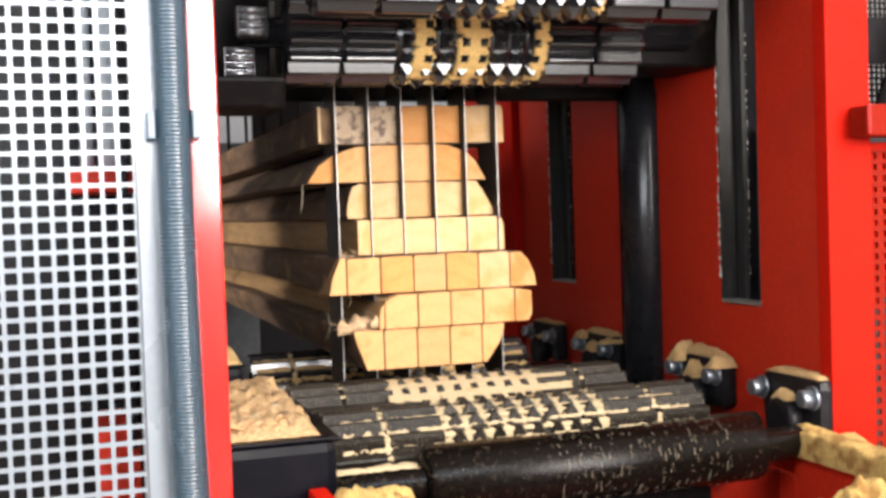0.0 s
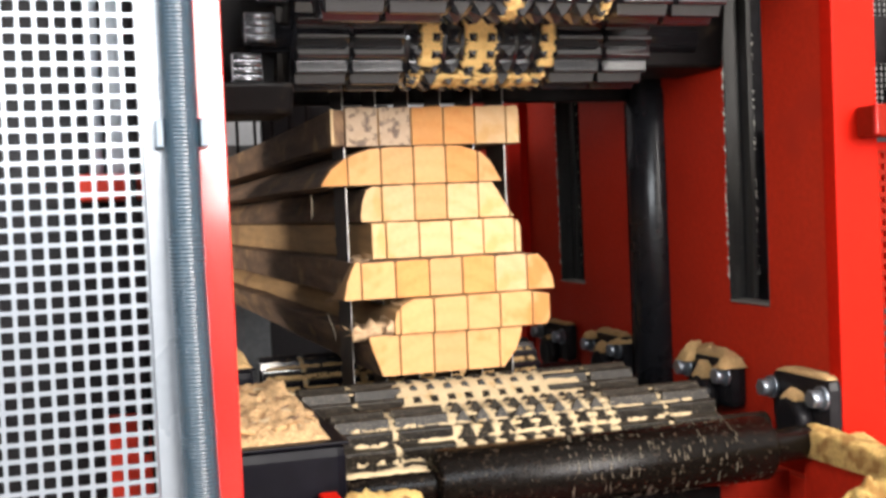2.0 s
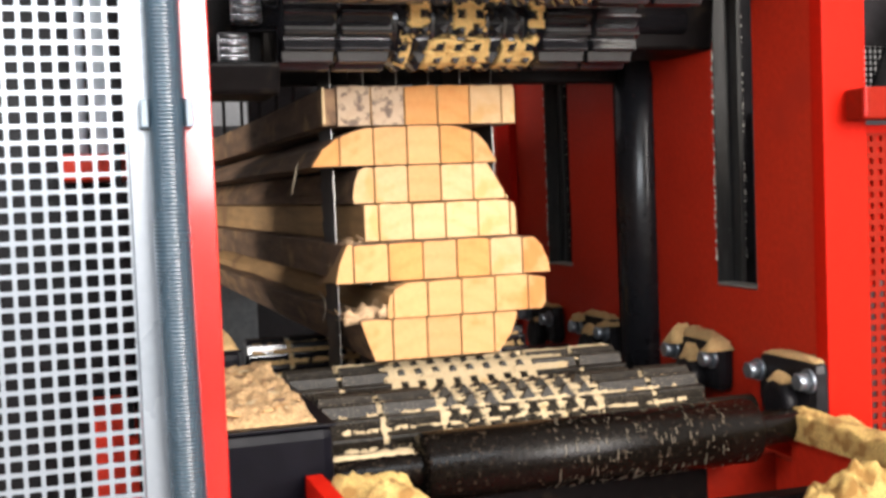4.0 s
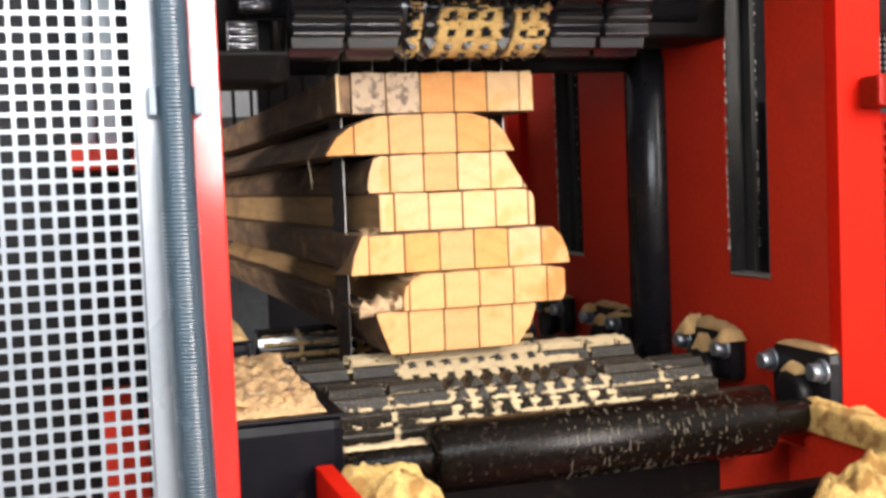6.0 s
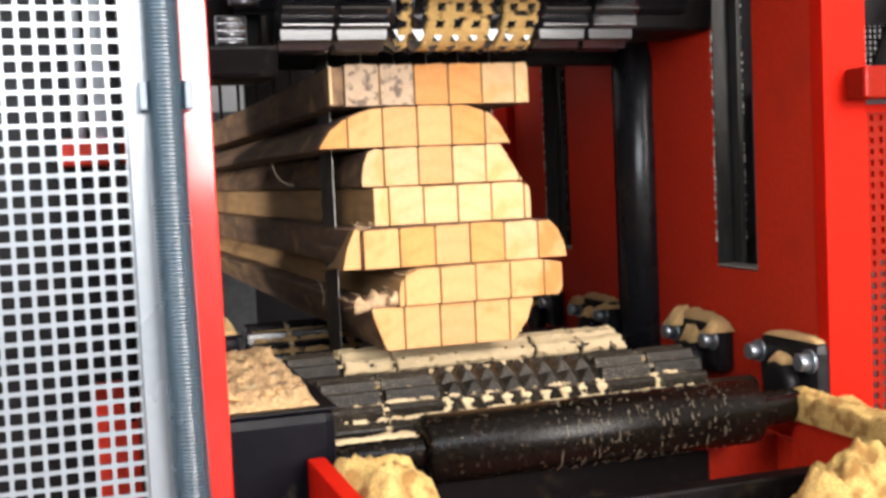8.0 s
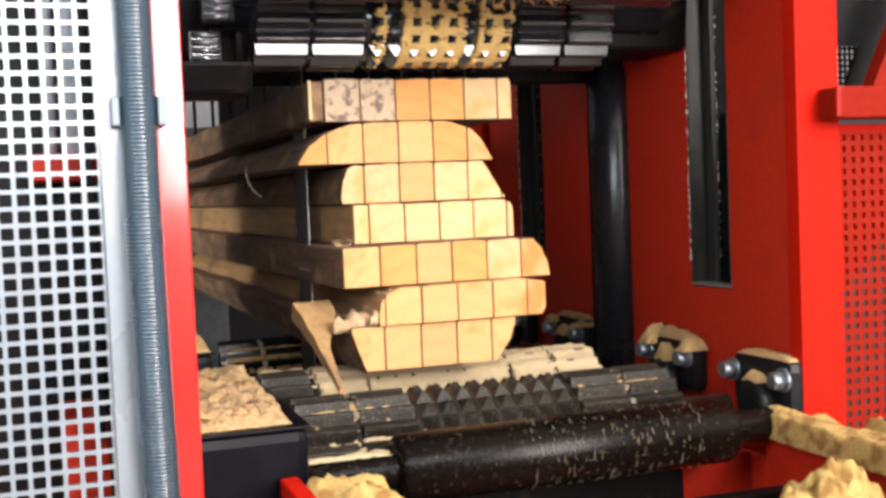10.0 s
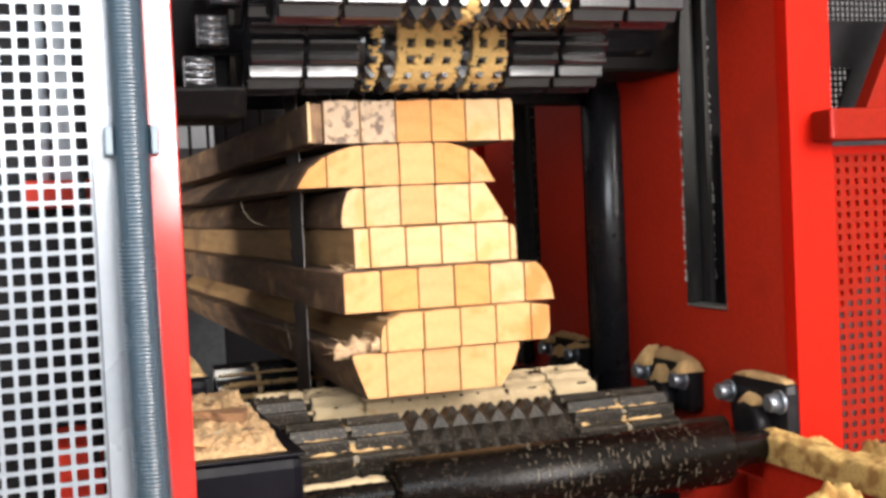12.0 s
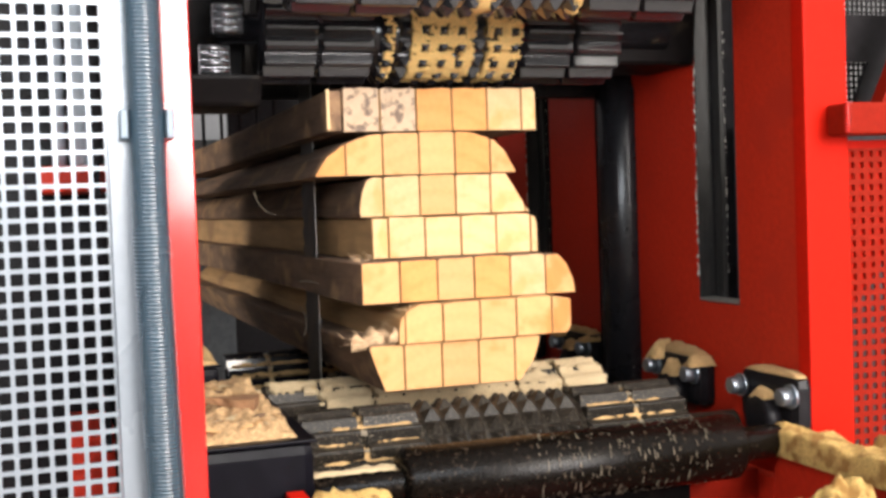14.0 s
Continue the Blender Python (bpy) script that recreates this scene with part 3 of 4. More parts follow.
def bearing_dust(y, z, seed, high):
    """Caps of dust on the bolts, on the hub and along the top of the housing."""
    for k, (dy, dz, dx, w, h) in enumerate(((0.053, 0.011, -0.046, 0.016, high), (-0.053, 0.011, -0.046, 0.015, high * 0.8), (0.0, -0.008, -0.048, 0.018, high * 0.7 + 0.004), (0.0, 0.0225, -0.027, 0.058, high * 0.4 + 0.003))):
        if high < 0.01 and k < 2:
            continue
        ob = part("sawdust_pile", heap(WALL_X + dx, WALL_X - 0.002, y + dy - w, y + dy + w, z + dz, h, seed + k, 20, 30, 0.8 if high > 0.01 else 0.5, 0.3, 95, 0, 0.6), DUST)
        tagged(ob, "small ragged pile of sawdust on the bearing", "sawdust", kind="stuff")


for y, high, s in ((1.270, 0.009, 1.0), (1.500, 0.021, 2.0), (1.852, 0.012, 3.0), (2.100, 0.004, 4.0)):
    bearing(y, 0.951, "black flange bearing with zinc bolts, capped with sawdust")
    bearing_dust(y, 0.951, s, high)


# ---- saw blades ----
def saw_blades():
    f = thing("saw_blade_frame", (0.5, BLADE_Y, 1.2), "set of thin upright steel saw blades in a sash", "saw blades")
    mesh = None
    for x in BLADE_XS:
        if mesh is None:
            bm = bmesh.new()
            n = 44
            pts = [(0.0, -0.62), (0.0, 0.62)]
            for k in range(n):
                z = 0.62 - 1.24 * k / n
                pts += [(0.078, z), (0.090, z - 0.008)]
            pts.append((0.078, -0.62))
            sides = [[bm.verts.new((sx * 0.0006, p, z)) for p, z in pts] for sx in (-1, 1)]
            m = len(pts)
            for i in range(m):
                bm.faces.new((sides[0][i], sides[0][(i + 1) % m], sides[1][(i + 1) % m], sides[1][i]))
            bm.faces.new(sides[0]), bm.faces.new(sides[1])
            bmesh.ops.recalc_face_normals(bm, faces=bm.faces)
            ob = part("blade", bm, BLADE, f, "thin toothed steel blade")
            mesh = ob.data
        else:
            ob = new("blade", mesh)
            ob.parent = f
            ob["label"] = "thin toothed steel blade"
        ob.location.x = x - 0.5
        # added pale strip paints the glint along the blade's back edge
        part("back_edge", box(-0.0005, 0.0005, -0.0022, -0.0002, -0.62, 0.62), EDGE_STEEL, ob, "back edge strip with its glint put into pale colour")
    return f


blades = saw_blades()


# ---- the stack of planks ----
KERF = 0.0015


def along(chain, x):
    """Height of a chain of (x, z) corners at x."""
    for (xa, za), (xb, zb) in zip(chain, chain[1:]):
        if x <= xb:
            return za + (zb - za) * max(0, min(1, (x - xa) / max(1e-6, xb - xa)))
    return chain[-1][1]


def plank(row, face_y, z0, lower, upper, mats, side, label):
    """One plank, sawn into strips between a lower and an upper outline; the wane wanders along its far length."""
    t = thing("sawn_plank", (0.5, face_y, z0), label, "plank", "stacked planks")
    rng = random.Random(row * 11)
    x0, x1 = lower[0][0], lower[-1][0]
    cuts = [c for c in BLADE_XS if x0 + 0.004 < c < x1 - 0.004]
    spans = list(zip([x0] + [c + KERF / 2 for c in cuts], [c - KERF / 2 for c in cuts] + [x1]))
    for s, (a, b) in enumerate(spans):
        bm = bmesh.new()
        xs = sorted({a, b, a + 0.0025, b - 0.0025, *[a + (b - a) * k / 6 for k in range(1, 6)],
                     *[x for x, z in lower + upper if a + 0.001 < x < b - 0.001]})
        lift, shift = rng.uniform(-0.0007, 0.0004), rng.uniform(0, 0.0012)
        sections = []
        for y in [0.0, 0.0015] + [0.03 + 0.12 * k for k in range(15)]:
            ring = []
            wob = 0.010 * noise.noise(Vector((row * 7.0, y * 4, 1))) - 0.022 * y if y > 0.02 and s == 0 else 0
            chip = 0.0008 if y == 0.0 else 0.0
            for up in (0, 1):
                for x in (reversed(xs) if up else xs):
                    lo = along(lower, x) + 0.0003 + chip
                    hi = along(upper, x) + lift + 0.0016 * noise.noise(Vector((x * 60, row * 3.1, y * 3))) - chip
                    near = min(x - a, b - x)
                    hi -= 0.0012 * max(0, 1 - near / 0.0025)
                    z = max(hi, lo + 0.001) if up else lo
                    px = x + wob * (b - x) / (b - a) + (chip if x == a else -chip if x == b else 0)
                    if y > 0.02 and s == 0 and x < a + 0.01:
                        px += 0.004 * noise.noise(Vector((row, y * 9, z * 40)))
                    jag = 0.0006 * noise.noise(Vector((px * 300, z * 300, row))) if y == 0.0 else 0
                    ring.append(bm.verts.new((px - 0.5 + jag, y + shift + jag, z - z0)))
            sections.append(ring)
        m = len(sections[0])
        bm.faces.new(sections[0])
        bm.faces.new(sections[-1])
        n = len(xs)
        for p, q in zip(sections, sections[1:]):
            for i in range(m):
                f = bm.faces.new((p[i], p[(i + 1) % m], q[(i + 1) % m], q[i]))
                kerf = (i == n - 1 and s < len(spans) - 1) or (i == m - 1 and s > 0)
                f.material_index = 2 if kerf else 1
        bmesh.ops.recalc_face_normals(bm, faces=bm.faces)
        ob = part("strip", bm, mats[min(s, len(mats) - 1)], t)
        ob.data.materials.append(side)
        ob.data.materials.append(SAWN)
    return t


def torn_edge(t, x0, x1, z0, z1, count, seed):
    """Torn fibres along the end of a plank's edge."""
    rng = random.Random(seed)
    for k in range(count):
        bm = bmesh.new()
        long, w = rng.uniform(0.005, 0.018), rng.uniform(0.0002, 0.0009)
        rings = [[bm.verts.new((sx * w * (1 - 0.85 * u), sz * w * 0.4 * (1 - 0.85 * u) + 0.25 * long * u * u, long * u)) for sx, sz in ((-1, -1), (1, -1), (1, 1), (-1, 1))] for u in (0, 0.4, 0.75, 1)]
        for a, b in zip(rings, rings[1:]):
            for i in range(4):
                bm.faces.new((a[i], a[(i + 1) % 4], b[(i + 1) % 4], b[i]))
        bm.faces.new(rings[0]), bm.faces.new(rings[-1])
        bmesh.ops.recalc_face_normals(bm, faces=bm.faces)
        ob = part("torn_fibre", bm, TORN, t)
        u = rng.random()
        ob.matrix_basis = pose(x0 + (x1 - x0) * u - 0.5, rng.uniform(0.004, 0.09), z0 + (z1 - z0) * u + rng.uniform(-0.004, 0.004), rng.uniform(-60, 60), rng.uniform(-110, -40), rng.uniform(-40, 40))


planks = []
ROWS = [
    # face at the start, foot, lower and upper outline, ends, side, label
    (1.562, 0.979, [(0.358, 1.033), (0.365, 1.012), (0.377, 0.979), (0.557, 0.979), (0.577, 1.005), (0.586, 1.030)], [(0.358, 1.0375), (0.586, 1.0370)],
     [END], BARK, "fresh pale plank with bark edges lying on the lower rollers"),
    (1.553, 1.0375, [(0.394, 1.0375), (0.621, 1.0375), (0.627, 1.048)], [(0.394, 1.052), (0.397, 1.068), (0.404, 1.078), (0.422, 1.0865), (0.60, 1.087), (0.627, 1.081)],
     [END], SAWN, "fresh pale plank with a splintered edge"),
    (1.569, 1.0875, [(0.3535, 1.0875), (0.642, 1.0875)], [(0.3535, 1.1395), (0.50, 1.141), (0.60, 1.1405), (0.618, 1.139), (0.630, 1.128), (0.638, 1.110), (0.642, 1.092)],
     [END, END_ORANGE, END, END_ORANGE, END_PALE, END], BARK, "broad pale plank with one rounded edge"),
    (1.614, 1.1415, [(0.3815, 1.1415), (0.610, 1.1415)], [(0.3815, 1.194), (0.597, 1.1945), (0.606, 1.189), (0.610, 1.178)],
     [END_PALE], SAWN, "square-edged pale plank sawn into strips"),
    (1.630, 1.195, [(0.370, 1.200), (0.372, 1.195), (0.605, 1.195)], [(0.370, 1.210), (0.374, 1.228), (0.380, 1.243), (0.391, 1.248), (0.573, 1.248), (0.589, 1.222), (0.605, 1.198)],
     [END_PALE, END_PALE, END, END_PALE], BARK, "pale plank with waney edges sawn into strips"),
    (1.627, 1.2485, [(0.313, 1.2485), (0.587, 1.2485)],
     [(0.313, 1.2505), (0.329, 1.275), (0.350, 1.289), (0.370, 1.298), (0.399, 1.3035), (0.452, 1.3045), (0.503, 1.304), (0.528, 1.302), (0.555, 1.294), (0.571, 1.279), (0.587, 1.2515)],
     [END_ORANGE, END, END, END, END_ORANGE, END], BARK, "domed slab plank with bark edges"),
    (1.633, 1.305, [(0.3535, 1.305), (0.621, 1.305)], [(0.3535, 1.362), (0.617, 1.3625), (0.621, 1.357)],
     [END_GREY, END_GREY, END_ORANGE, END_ORANGE, END_PALE], BARK, "weathered greyish plank with orange stains on top of the stack"),
]
for k, row in enumerate(ROWS):
    planks.append(plank(k + 1, *row))


def torn_tongue(t, x0, x1, z0, z1, back, seed):
    """A ragged tongue of wood left where an edge tore away."""
    bm = bmesh.new()
    rings = []
    for k in range(15):
        u = k / 14
        x = x0 + (x1 - x0) * u - 0.5
        high = (z1 - z0) * (0.25 + 0.75 * math.sin(math.pi * min(1, 0.15 + u * 0.6))) * (1 + 0.6 * noise.noise(Vector((k * 0.35, seed, 0))))
        deep = 0.006 + back * u
        ring = []
        for i in range(10):
            a = 2 * math.pi * i / 10
            j = 0.30 * noise.noise(Vector((k * 0.55, i * 0.9, seed)))
            ring.append(bm.verts.new((x + 0.004 * j, 0.003 + deep / 2 + deep / 2 * math.cos(a) * (1 + j), z0 + high / 2 + high / 2 * math.sin(a) * (1 + j))))
        rings.append(ring)
    for p, q in zip(rings, rings[1:]):
        for i in range(10):
            bm.faces.new((p[i], p[(i + 1) % 10], q[(i + 1) % 10], q[i]))
    bm.faces.new(rings[0]), bm.faces.new(rings[-1])
    bmesh.ops.recalc_face_normals(bm, faces=bm.faces)
    part("torn_tongue", smooth(bm), TORN, t, "ragged tongue of torn pale wood")


torn_tongue(planks[0], 0.336, 0.398, 0.052, 0.076, 0.07, 1.0)
torn_tongue(planks[1], 0.382, 0.408, 0.002, 0.020, 0.03, 2.0)
torn_edge(planks[1], 0.390, 0.412, 0.004, 0.045, 34, 1)
torn_edge(planks[0], 0.345, 0.40, 0.058, 0.072, 44, 2)
torn_edge(planks[2], 0.350, 0.385, 0.051, 0.056, 26, 3)
torn_edge(planks[1], 0.625, 0.629, 0.008, 0.040, 16, 5)
torn_edge(planks[3], 0.606, 0.611, 0.010, 0.048, 16, 6)
# a thin bright sliver standing off the weathered plank's edge, bark behind it
part("edge_sliver", box(-0.1675, -0.1640, 0.0, 0.006, 0.004, 0.055, 0.0006), SPLINT, planks[6], "thin pale sliver")
part("bark_edge", box(-0.1672, -0.1470, 0.0062, 1.70, 0.002, 0.054, 0.002), BARK, planks[6], "brown bark edge")


# ---- perforated guard door with conduit ----
def perforated(x0, x1, z0, z1, pitch, hole, clip=0.0016, th=0.0015, rise=None):
    """A sheet with a lattice of square holes with clipped corners, filled from its right and lower edge."""
    rise = rise or pitch
    nx, nz = int((x1 - x0) / pitch), int((z1 - z0) / rise)
    bm = bmesh.new()
    h, p, c = hole / 2, pitch / 2, clip
    inner = [(-h + c, -h), (h - c, -h), (h, -h + c), (h, h - c), (h - c, h), (-h + c, h), (-h, h - c), (-h, -h + c)]
    q = rise / 2
    outer = [(-p, -q), (p, -q), (p, -q), (p, q), (p, q), (-p, q), (-p, q), (-p, -q)]
    for i in range(nx):
        for j in range(nz):
            cx, cz = x1 - pitch * (i + 0.5), z0 + rise * (j + 0.5)
            fi = [bm.verts.new((cx + a, -th, cz + b)) for a, b in inner]
            bi = [bm.verts.new((cx + a, th, cz + b)) for a, b in inner]
            co = {q: bm.verts.new((cx + q[0], -th, cz + q[1])) for q in set(outer)}
            cb = {q: bm.verts.new((cx + q[0], th, cz + q[1])) for q in set(outer)}
            for k in range(8):
                n = (k + 1) % 8
                front, back = [fi[n], fi[k], co[outer[k]]], [bi[k], bi[n], cb[outer[k]]]
                if outer[n] != outer[k]:
                    front.append(co[outer[n]])
                    back = [bi[k], bi[n], cb[outer[n]], cb[outer[k]]]
                bm.faces.new(front), bm.faces.new(back)
                bm.faces.new((fi[k], fi[n], bi[n], bi[k]))
    return bm


def guard_door():
    d = thing("guard_door", (-0.094, 1.0, 1.2), "pale perforated sheet-metal guard door with galvanised frame", "guard door")
    bm = perforated(-0.26, 0.138, -0.42, 0.42, 0.01365, 0.0101, 0.0011, rise=0.01375)
    part("perforated_sheet", bm, GALV, d, "white sheet with rows of square holes")
    part("frame_bar", box(0.1383, 0.172, -0.006, 0.02, -0.42, 0.42, 0.0015), GALV, d, "pale grey frame bar")
    part("edge_post", box(0.1725, 0.2095, -0.002, 0.028, -0.42, 0.42, 0.0015), RED_GLOSS, d, "red door edge post")
    return d


guard_door()


def hose():
    h = thing("corrugated_hose", (0.0755, 0.978, 1.2), "blue-grey corrugated cable conduit clipped along the door frame", "hose")
    bm = bmesh.new()
    steps, pitch = 20, 0.0034
    n = int(0.84 / pitch)
    rings = []
    for k in range(n * 6 + 1):
        z = -0.42 + 0.84 * k / (n * 6)
        r = (0.0157, 0.0159, 0.0157, 0.0147, 0.0145, 0.0147)[k % 6]
        bow = 0.006 * (z / 0.42) ** 2
        off = -0.007 * max(0, -z / 0.42) ** 1.4
        rings.append([bm.verts.new((-off - bow * 0.1 + r * math.cos(2 * math.pi * i / steps), r * math.sin(2 * math.pi * i / steps), z)) for i in range(steps)])
    for a, b in zip(rings, rings[1:]):
        for i in range(steps):
            bm.faces.new((a[i], a[(i + 1) % steps], b[(i + 1) % steps], b[i])).smooth = True
    bm.faces.new(rings[0]), bm.faces.new(rings[-1])
    bmesh.ops.recalc_face_normals(bm, faces=bm.faces)
    part("conduit", bm, HOSE, h)
    c = box(-0.0215, -0.0152, -0.010, 0.016, 0.070, 0.094, 0.0015)
    box(0.0152, 0.0215, -0.010, 0.016, 0.070, 0.094, 0.0015, c)
    box(-0.0215, 0.0215, 0.0165, 0.0195, 0.070, 0.094, 0.001, c)
    part("clip", c, CLIP, h, "grey plastic hose clip")
    return h


hose()


# ---- boxes beside the rollers, with sawdust ----
def side_box(x0, x1, y0, y1, z0, z1, label):
    b = thing("bearing_box", ((x0 + x1) / 2, (y0 + y1) / 2, z0), label, "machine cover", "machine covers")
    bm = box(x0, x1, y0, y1, z0, z1, 0.011)
    bm.transform(Matrix.Translation((-(x0 + x1) / 2, -(y0 + y1) / 2, -z0)))
    part("cover", bm, NAVY, b)
    lid = box(-(x1 - x0) / 2 + 0.004, (x1 - x0) / 2 + 0.002, -(y1 - y0) / 2 - 0.002, (y1 - y0) / 2 - 0.004, z1 - z0 + 0.0005, z1 - z0 + 0.004, 0.0015)
    part("lid", lid, NAVY, b, "thin dark blue lid")
    return b


side_box(0.1005, 0.236, 1.12, 1.49, 0.45, 0.975, "dark blue steel cover box topped with wood chips")
side_box(0.1005, 0.215, 1.66, 1.98, 0.45, 0.985, "dark blue steel cover box behind the first")
tagged(part("sawdust_pile", heap(0.106, 0.222, 1.136, 1.480, 0.979, 0.014, 4.0, 60, 100, 0.9, 0.06, 90), DUST_CHIPS), "layer of sawdust and chips on the cover box", "sawdust", kind="stuff")
tagged(part("sawdust_pile", heap(0.106, 0.213, 1.665, 1.970, 0.989, 0.016, 6.0, 30, 50, 0.8, 0.1, 70), DUST), "layer of sawdust on the cover box", "sawdust", kind="stuff")


# ---- what stands behind the guard door ----
def behind_door():
    c = thing("machine_cabinet", (-0.4, 1.46, 0), "dark grey machine cabinet behind the guard door", "cabinet")
    part("panel", box(-0.5, 0.46, 0.0, 0.02, 0, 2.3, 0.002), BLACK, c)
    part("red_rail", box(0.384, 0.458, -0.12, -0.002, 1.236, 1.266, 0.003), RED_DULL, c, "red cross rail")
    part("red_bracket", box(0.405, 0.452, -0.14, -0.002, 0.80, 0.972, 0.003), RED_DULL, c, "red bracket")
    p = thing("upright_pipe", (0.032, 1.375, 0), "pale grey upright pipe behind the perforated door", "pipe")
    part("pipe", turned([(1.2665, 0.012), (2.2, 0.012)], "Z", 20), PIPE, p)
    q = thing("upright_pipe", (0.008, 1.395, 0), "pale grey upright pipe behind the perforated door", "pipe")
    part("pipe", turned([(1.2665, 0.008), (2.2, 0.008)], "Z", 20), PIPE, q)


behind_door()


# ---- guard on the far side of the front post ----
def outer_guard():
    g = thing("side_guard", (0.92, 1.19, 1.0), "red perforated side guard with a welded top rail", "guard panel")
    part("top_rail", box(0.0, 0.6, -0.030, 0.013, 0.277, 0.316, 0.003), RED_DARKER, g, "red square rail")
    bead = bmesh.new()
    for k in range(9):
        bmesh.ops.create_icosphere(bead, subdivisions=2, radius=0.0042, matrix=Matrix.Translation((-0.001, -0.026, 0.281 + 0.0041 * k)) @ Matrix.Diagonal((0.9, 0.9, 0.8, 1)))
    part("weld_bead", smooth(bead), RED_GLOSS, g, "glossy painted weld bead")
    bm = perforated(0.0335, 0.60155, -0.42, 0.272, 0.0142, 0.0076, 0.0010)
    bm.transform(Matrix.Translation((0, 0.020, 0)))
    part("perforated_panel", bm, RED_DARKER, g, "red perforated sheet")
    back = bmesh.new()
    corners = ((0.0335, 0.055), (0.10, 0.125), (0.6, 0.272), (0.0335, 0.272))
    ends = [[back.verts.new((x, y, z)) for x, z in corners] for y in (0.024, 0.028)]
    for i in range(4):
        back.faces.new((ends[0][i], ends[0][(i + 1) % 4], ends[1][(i + 1) % 4], ends[1][i]))
    back.faces.new(ends[0]), back.faces.new(ends[1])
    bmesh.ops.recalc_face_normals(back, faces=back.faces)
    part("backing_plate", back, RED, g, "red plate behind the perforated sheet")
    part("side_cover", box(0.034, 0.6, 0.25, 0.27, -0.9, 0.31), DARK_GREY, g, "grey cover")
    far = perforated(0.06, 0.60, 0.30, 0.80, 0.0085, 0.0056, 0.0006)
    far.transform(Matrix.Translation((0, 0.21, 0)))
    part("inner_mesh", far, BLACK, g, "black perforated inner sheet")
    gusset = bmesh.new()
    ends = [[gusset.verts.new((x, y, z)) for x, z in ((0.06, 0.383), (0.140, 0.383), (0.113, 0.320), (0.6, 0.320), (0.6, 0.447), (0.06, 0.447))] for y in (0.105, 0.111)]
    for i in range(6):
        gusset.faces.new((ends[0][i], ends[0][(i + 1) % 6], ends[1][(i + 1) % 6], ends[1][i]))
    gusset.faces.new(ends[0]), gusset.faces.new(ends[1])
    bmesh.ops.recalc_face_normals(gusset, faces=gusset.faces)
    part("gusset", gusset, BLACK, g, "black gusset plate")
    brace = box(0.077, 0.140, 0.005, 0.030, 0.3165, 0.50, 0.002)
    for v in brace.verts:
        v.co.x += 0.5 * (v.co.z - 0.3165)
    part("brace", brace, RED_DARKER, g, "slanting red brace")
    return g


outer_guard()


# ---- outfeed trough with heaps of sawdust ----
def trough():
    t = thing("outfeed_trough", (0.5, 1.0, 0.45), "red outfeed trough heaped with sawdust", "trough")
    inv = Matrix.Translation((-0.5, -1.0, -0.45))

    def add(name, bm, mat, label=""):
        bm.transform(inv)
        return part(name, bm, mat, t, label)

    add("side_plate", box(0.830, 0.848, 0.80, 1.204, 0.45, 0.898, 0.002), RED_DULL, "red trough side")
    add("side_plate", box(0.830, 0.848, 1.2045, 1.46, 0.45, 0.855, 0.002), RED_DULL, "red trough side")
    add("side_plate", box(0.203, 0.221, 0.80, 1.115, 0.45, 0.930, 0.002), RED, "red trough side")
    add("ledge", box(0.2215, 0.34, 1.0, 1.14, 0.80, 0.85, 0.002), RED, "red ledge")
    add("floor_plate", box(0.2215, 0.8295, 0.80, 1.15, 0.74, 0.76), RED_DUSTY, "dusty red trough floor")
    add("apron", box(0.7305, 0.8295, 1.236, 1.242, 0.45, 0.860), RED_DARKER, "red end of the apron plate")
    add("apron", box(0.2215, 0.73, 1.236, 1.242, 0.45, 0.860), SHADE_BLACK, "black apron plate")
    add("cross_bar", box(0.3405, 0.8295, 1.04, 1.065, 0.835, 0.868, 0.003), SHADE_BLACK, "black cross bar")
    add("foot", box(0.2, 0.85, 0.80, 1.15, 0.0, 0.449), BLACK, "black stand")
    add("bolt", turned([(0.898, 0.016), (0.908, 0.016), (0.910, 0.013)], "Z", 6, at=(0.851, 1.19, 0)), BOLT, "zinc bolt")


trough()
for spec in (
    (0.815, 0.864, 0.80, 1.235, 0.890, 0.030, 11.0, 24, 120, 0.28, 0.10, 70, 0, 0.3),
    (0.209, 0.325, 0.95, 1.138, 0.85, 0.084, 12.0, 50, 60, 0.3, 0.42, 60, -0.03, 0.6),
    (0.60, 0.829, 0.87, 1.038, 0.76, 0.16, 13.0, 60, 50, 0.35, 0.5, 40, 0, 0.8),
    (0.849, 0.98, 0.90, 1.17, 0.80, 0.12, 14.0, 40, 50, 0.35, 0.4, 40, 0, 0.8),
):
    tagged(part("sawdust_pile", heap(*spec), DUST_YELLOW), "heap of yellow sawdust and shavings on the trough", "sawdust", kind="stuff")
tagged(part("guard_ledge", box(0.849, 1.2, 0.80, 1.204, 0.76, 0.80, 0.003), RED), "red ledge beside the outfeed trough", "ledge", kind="structure")


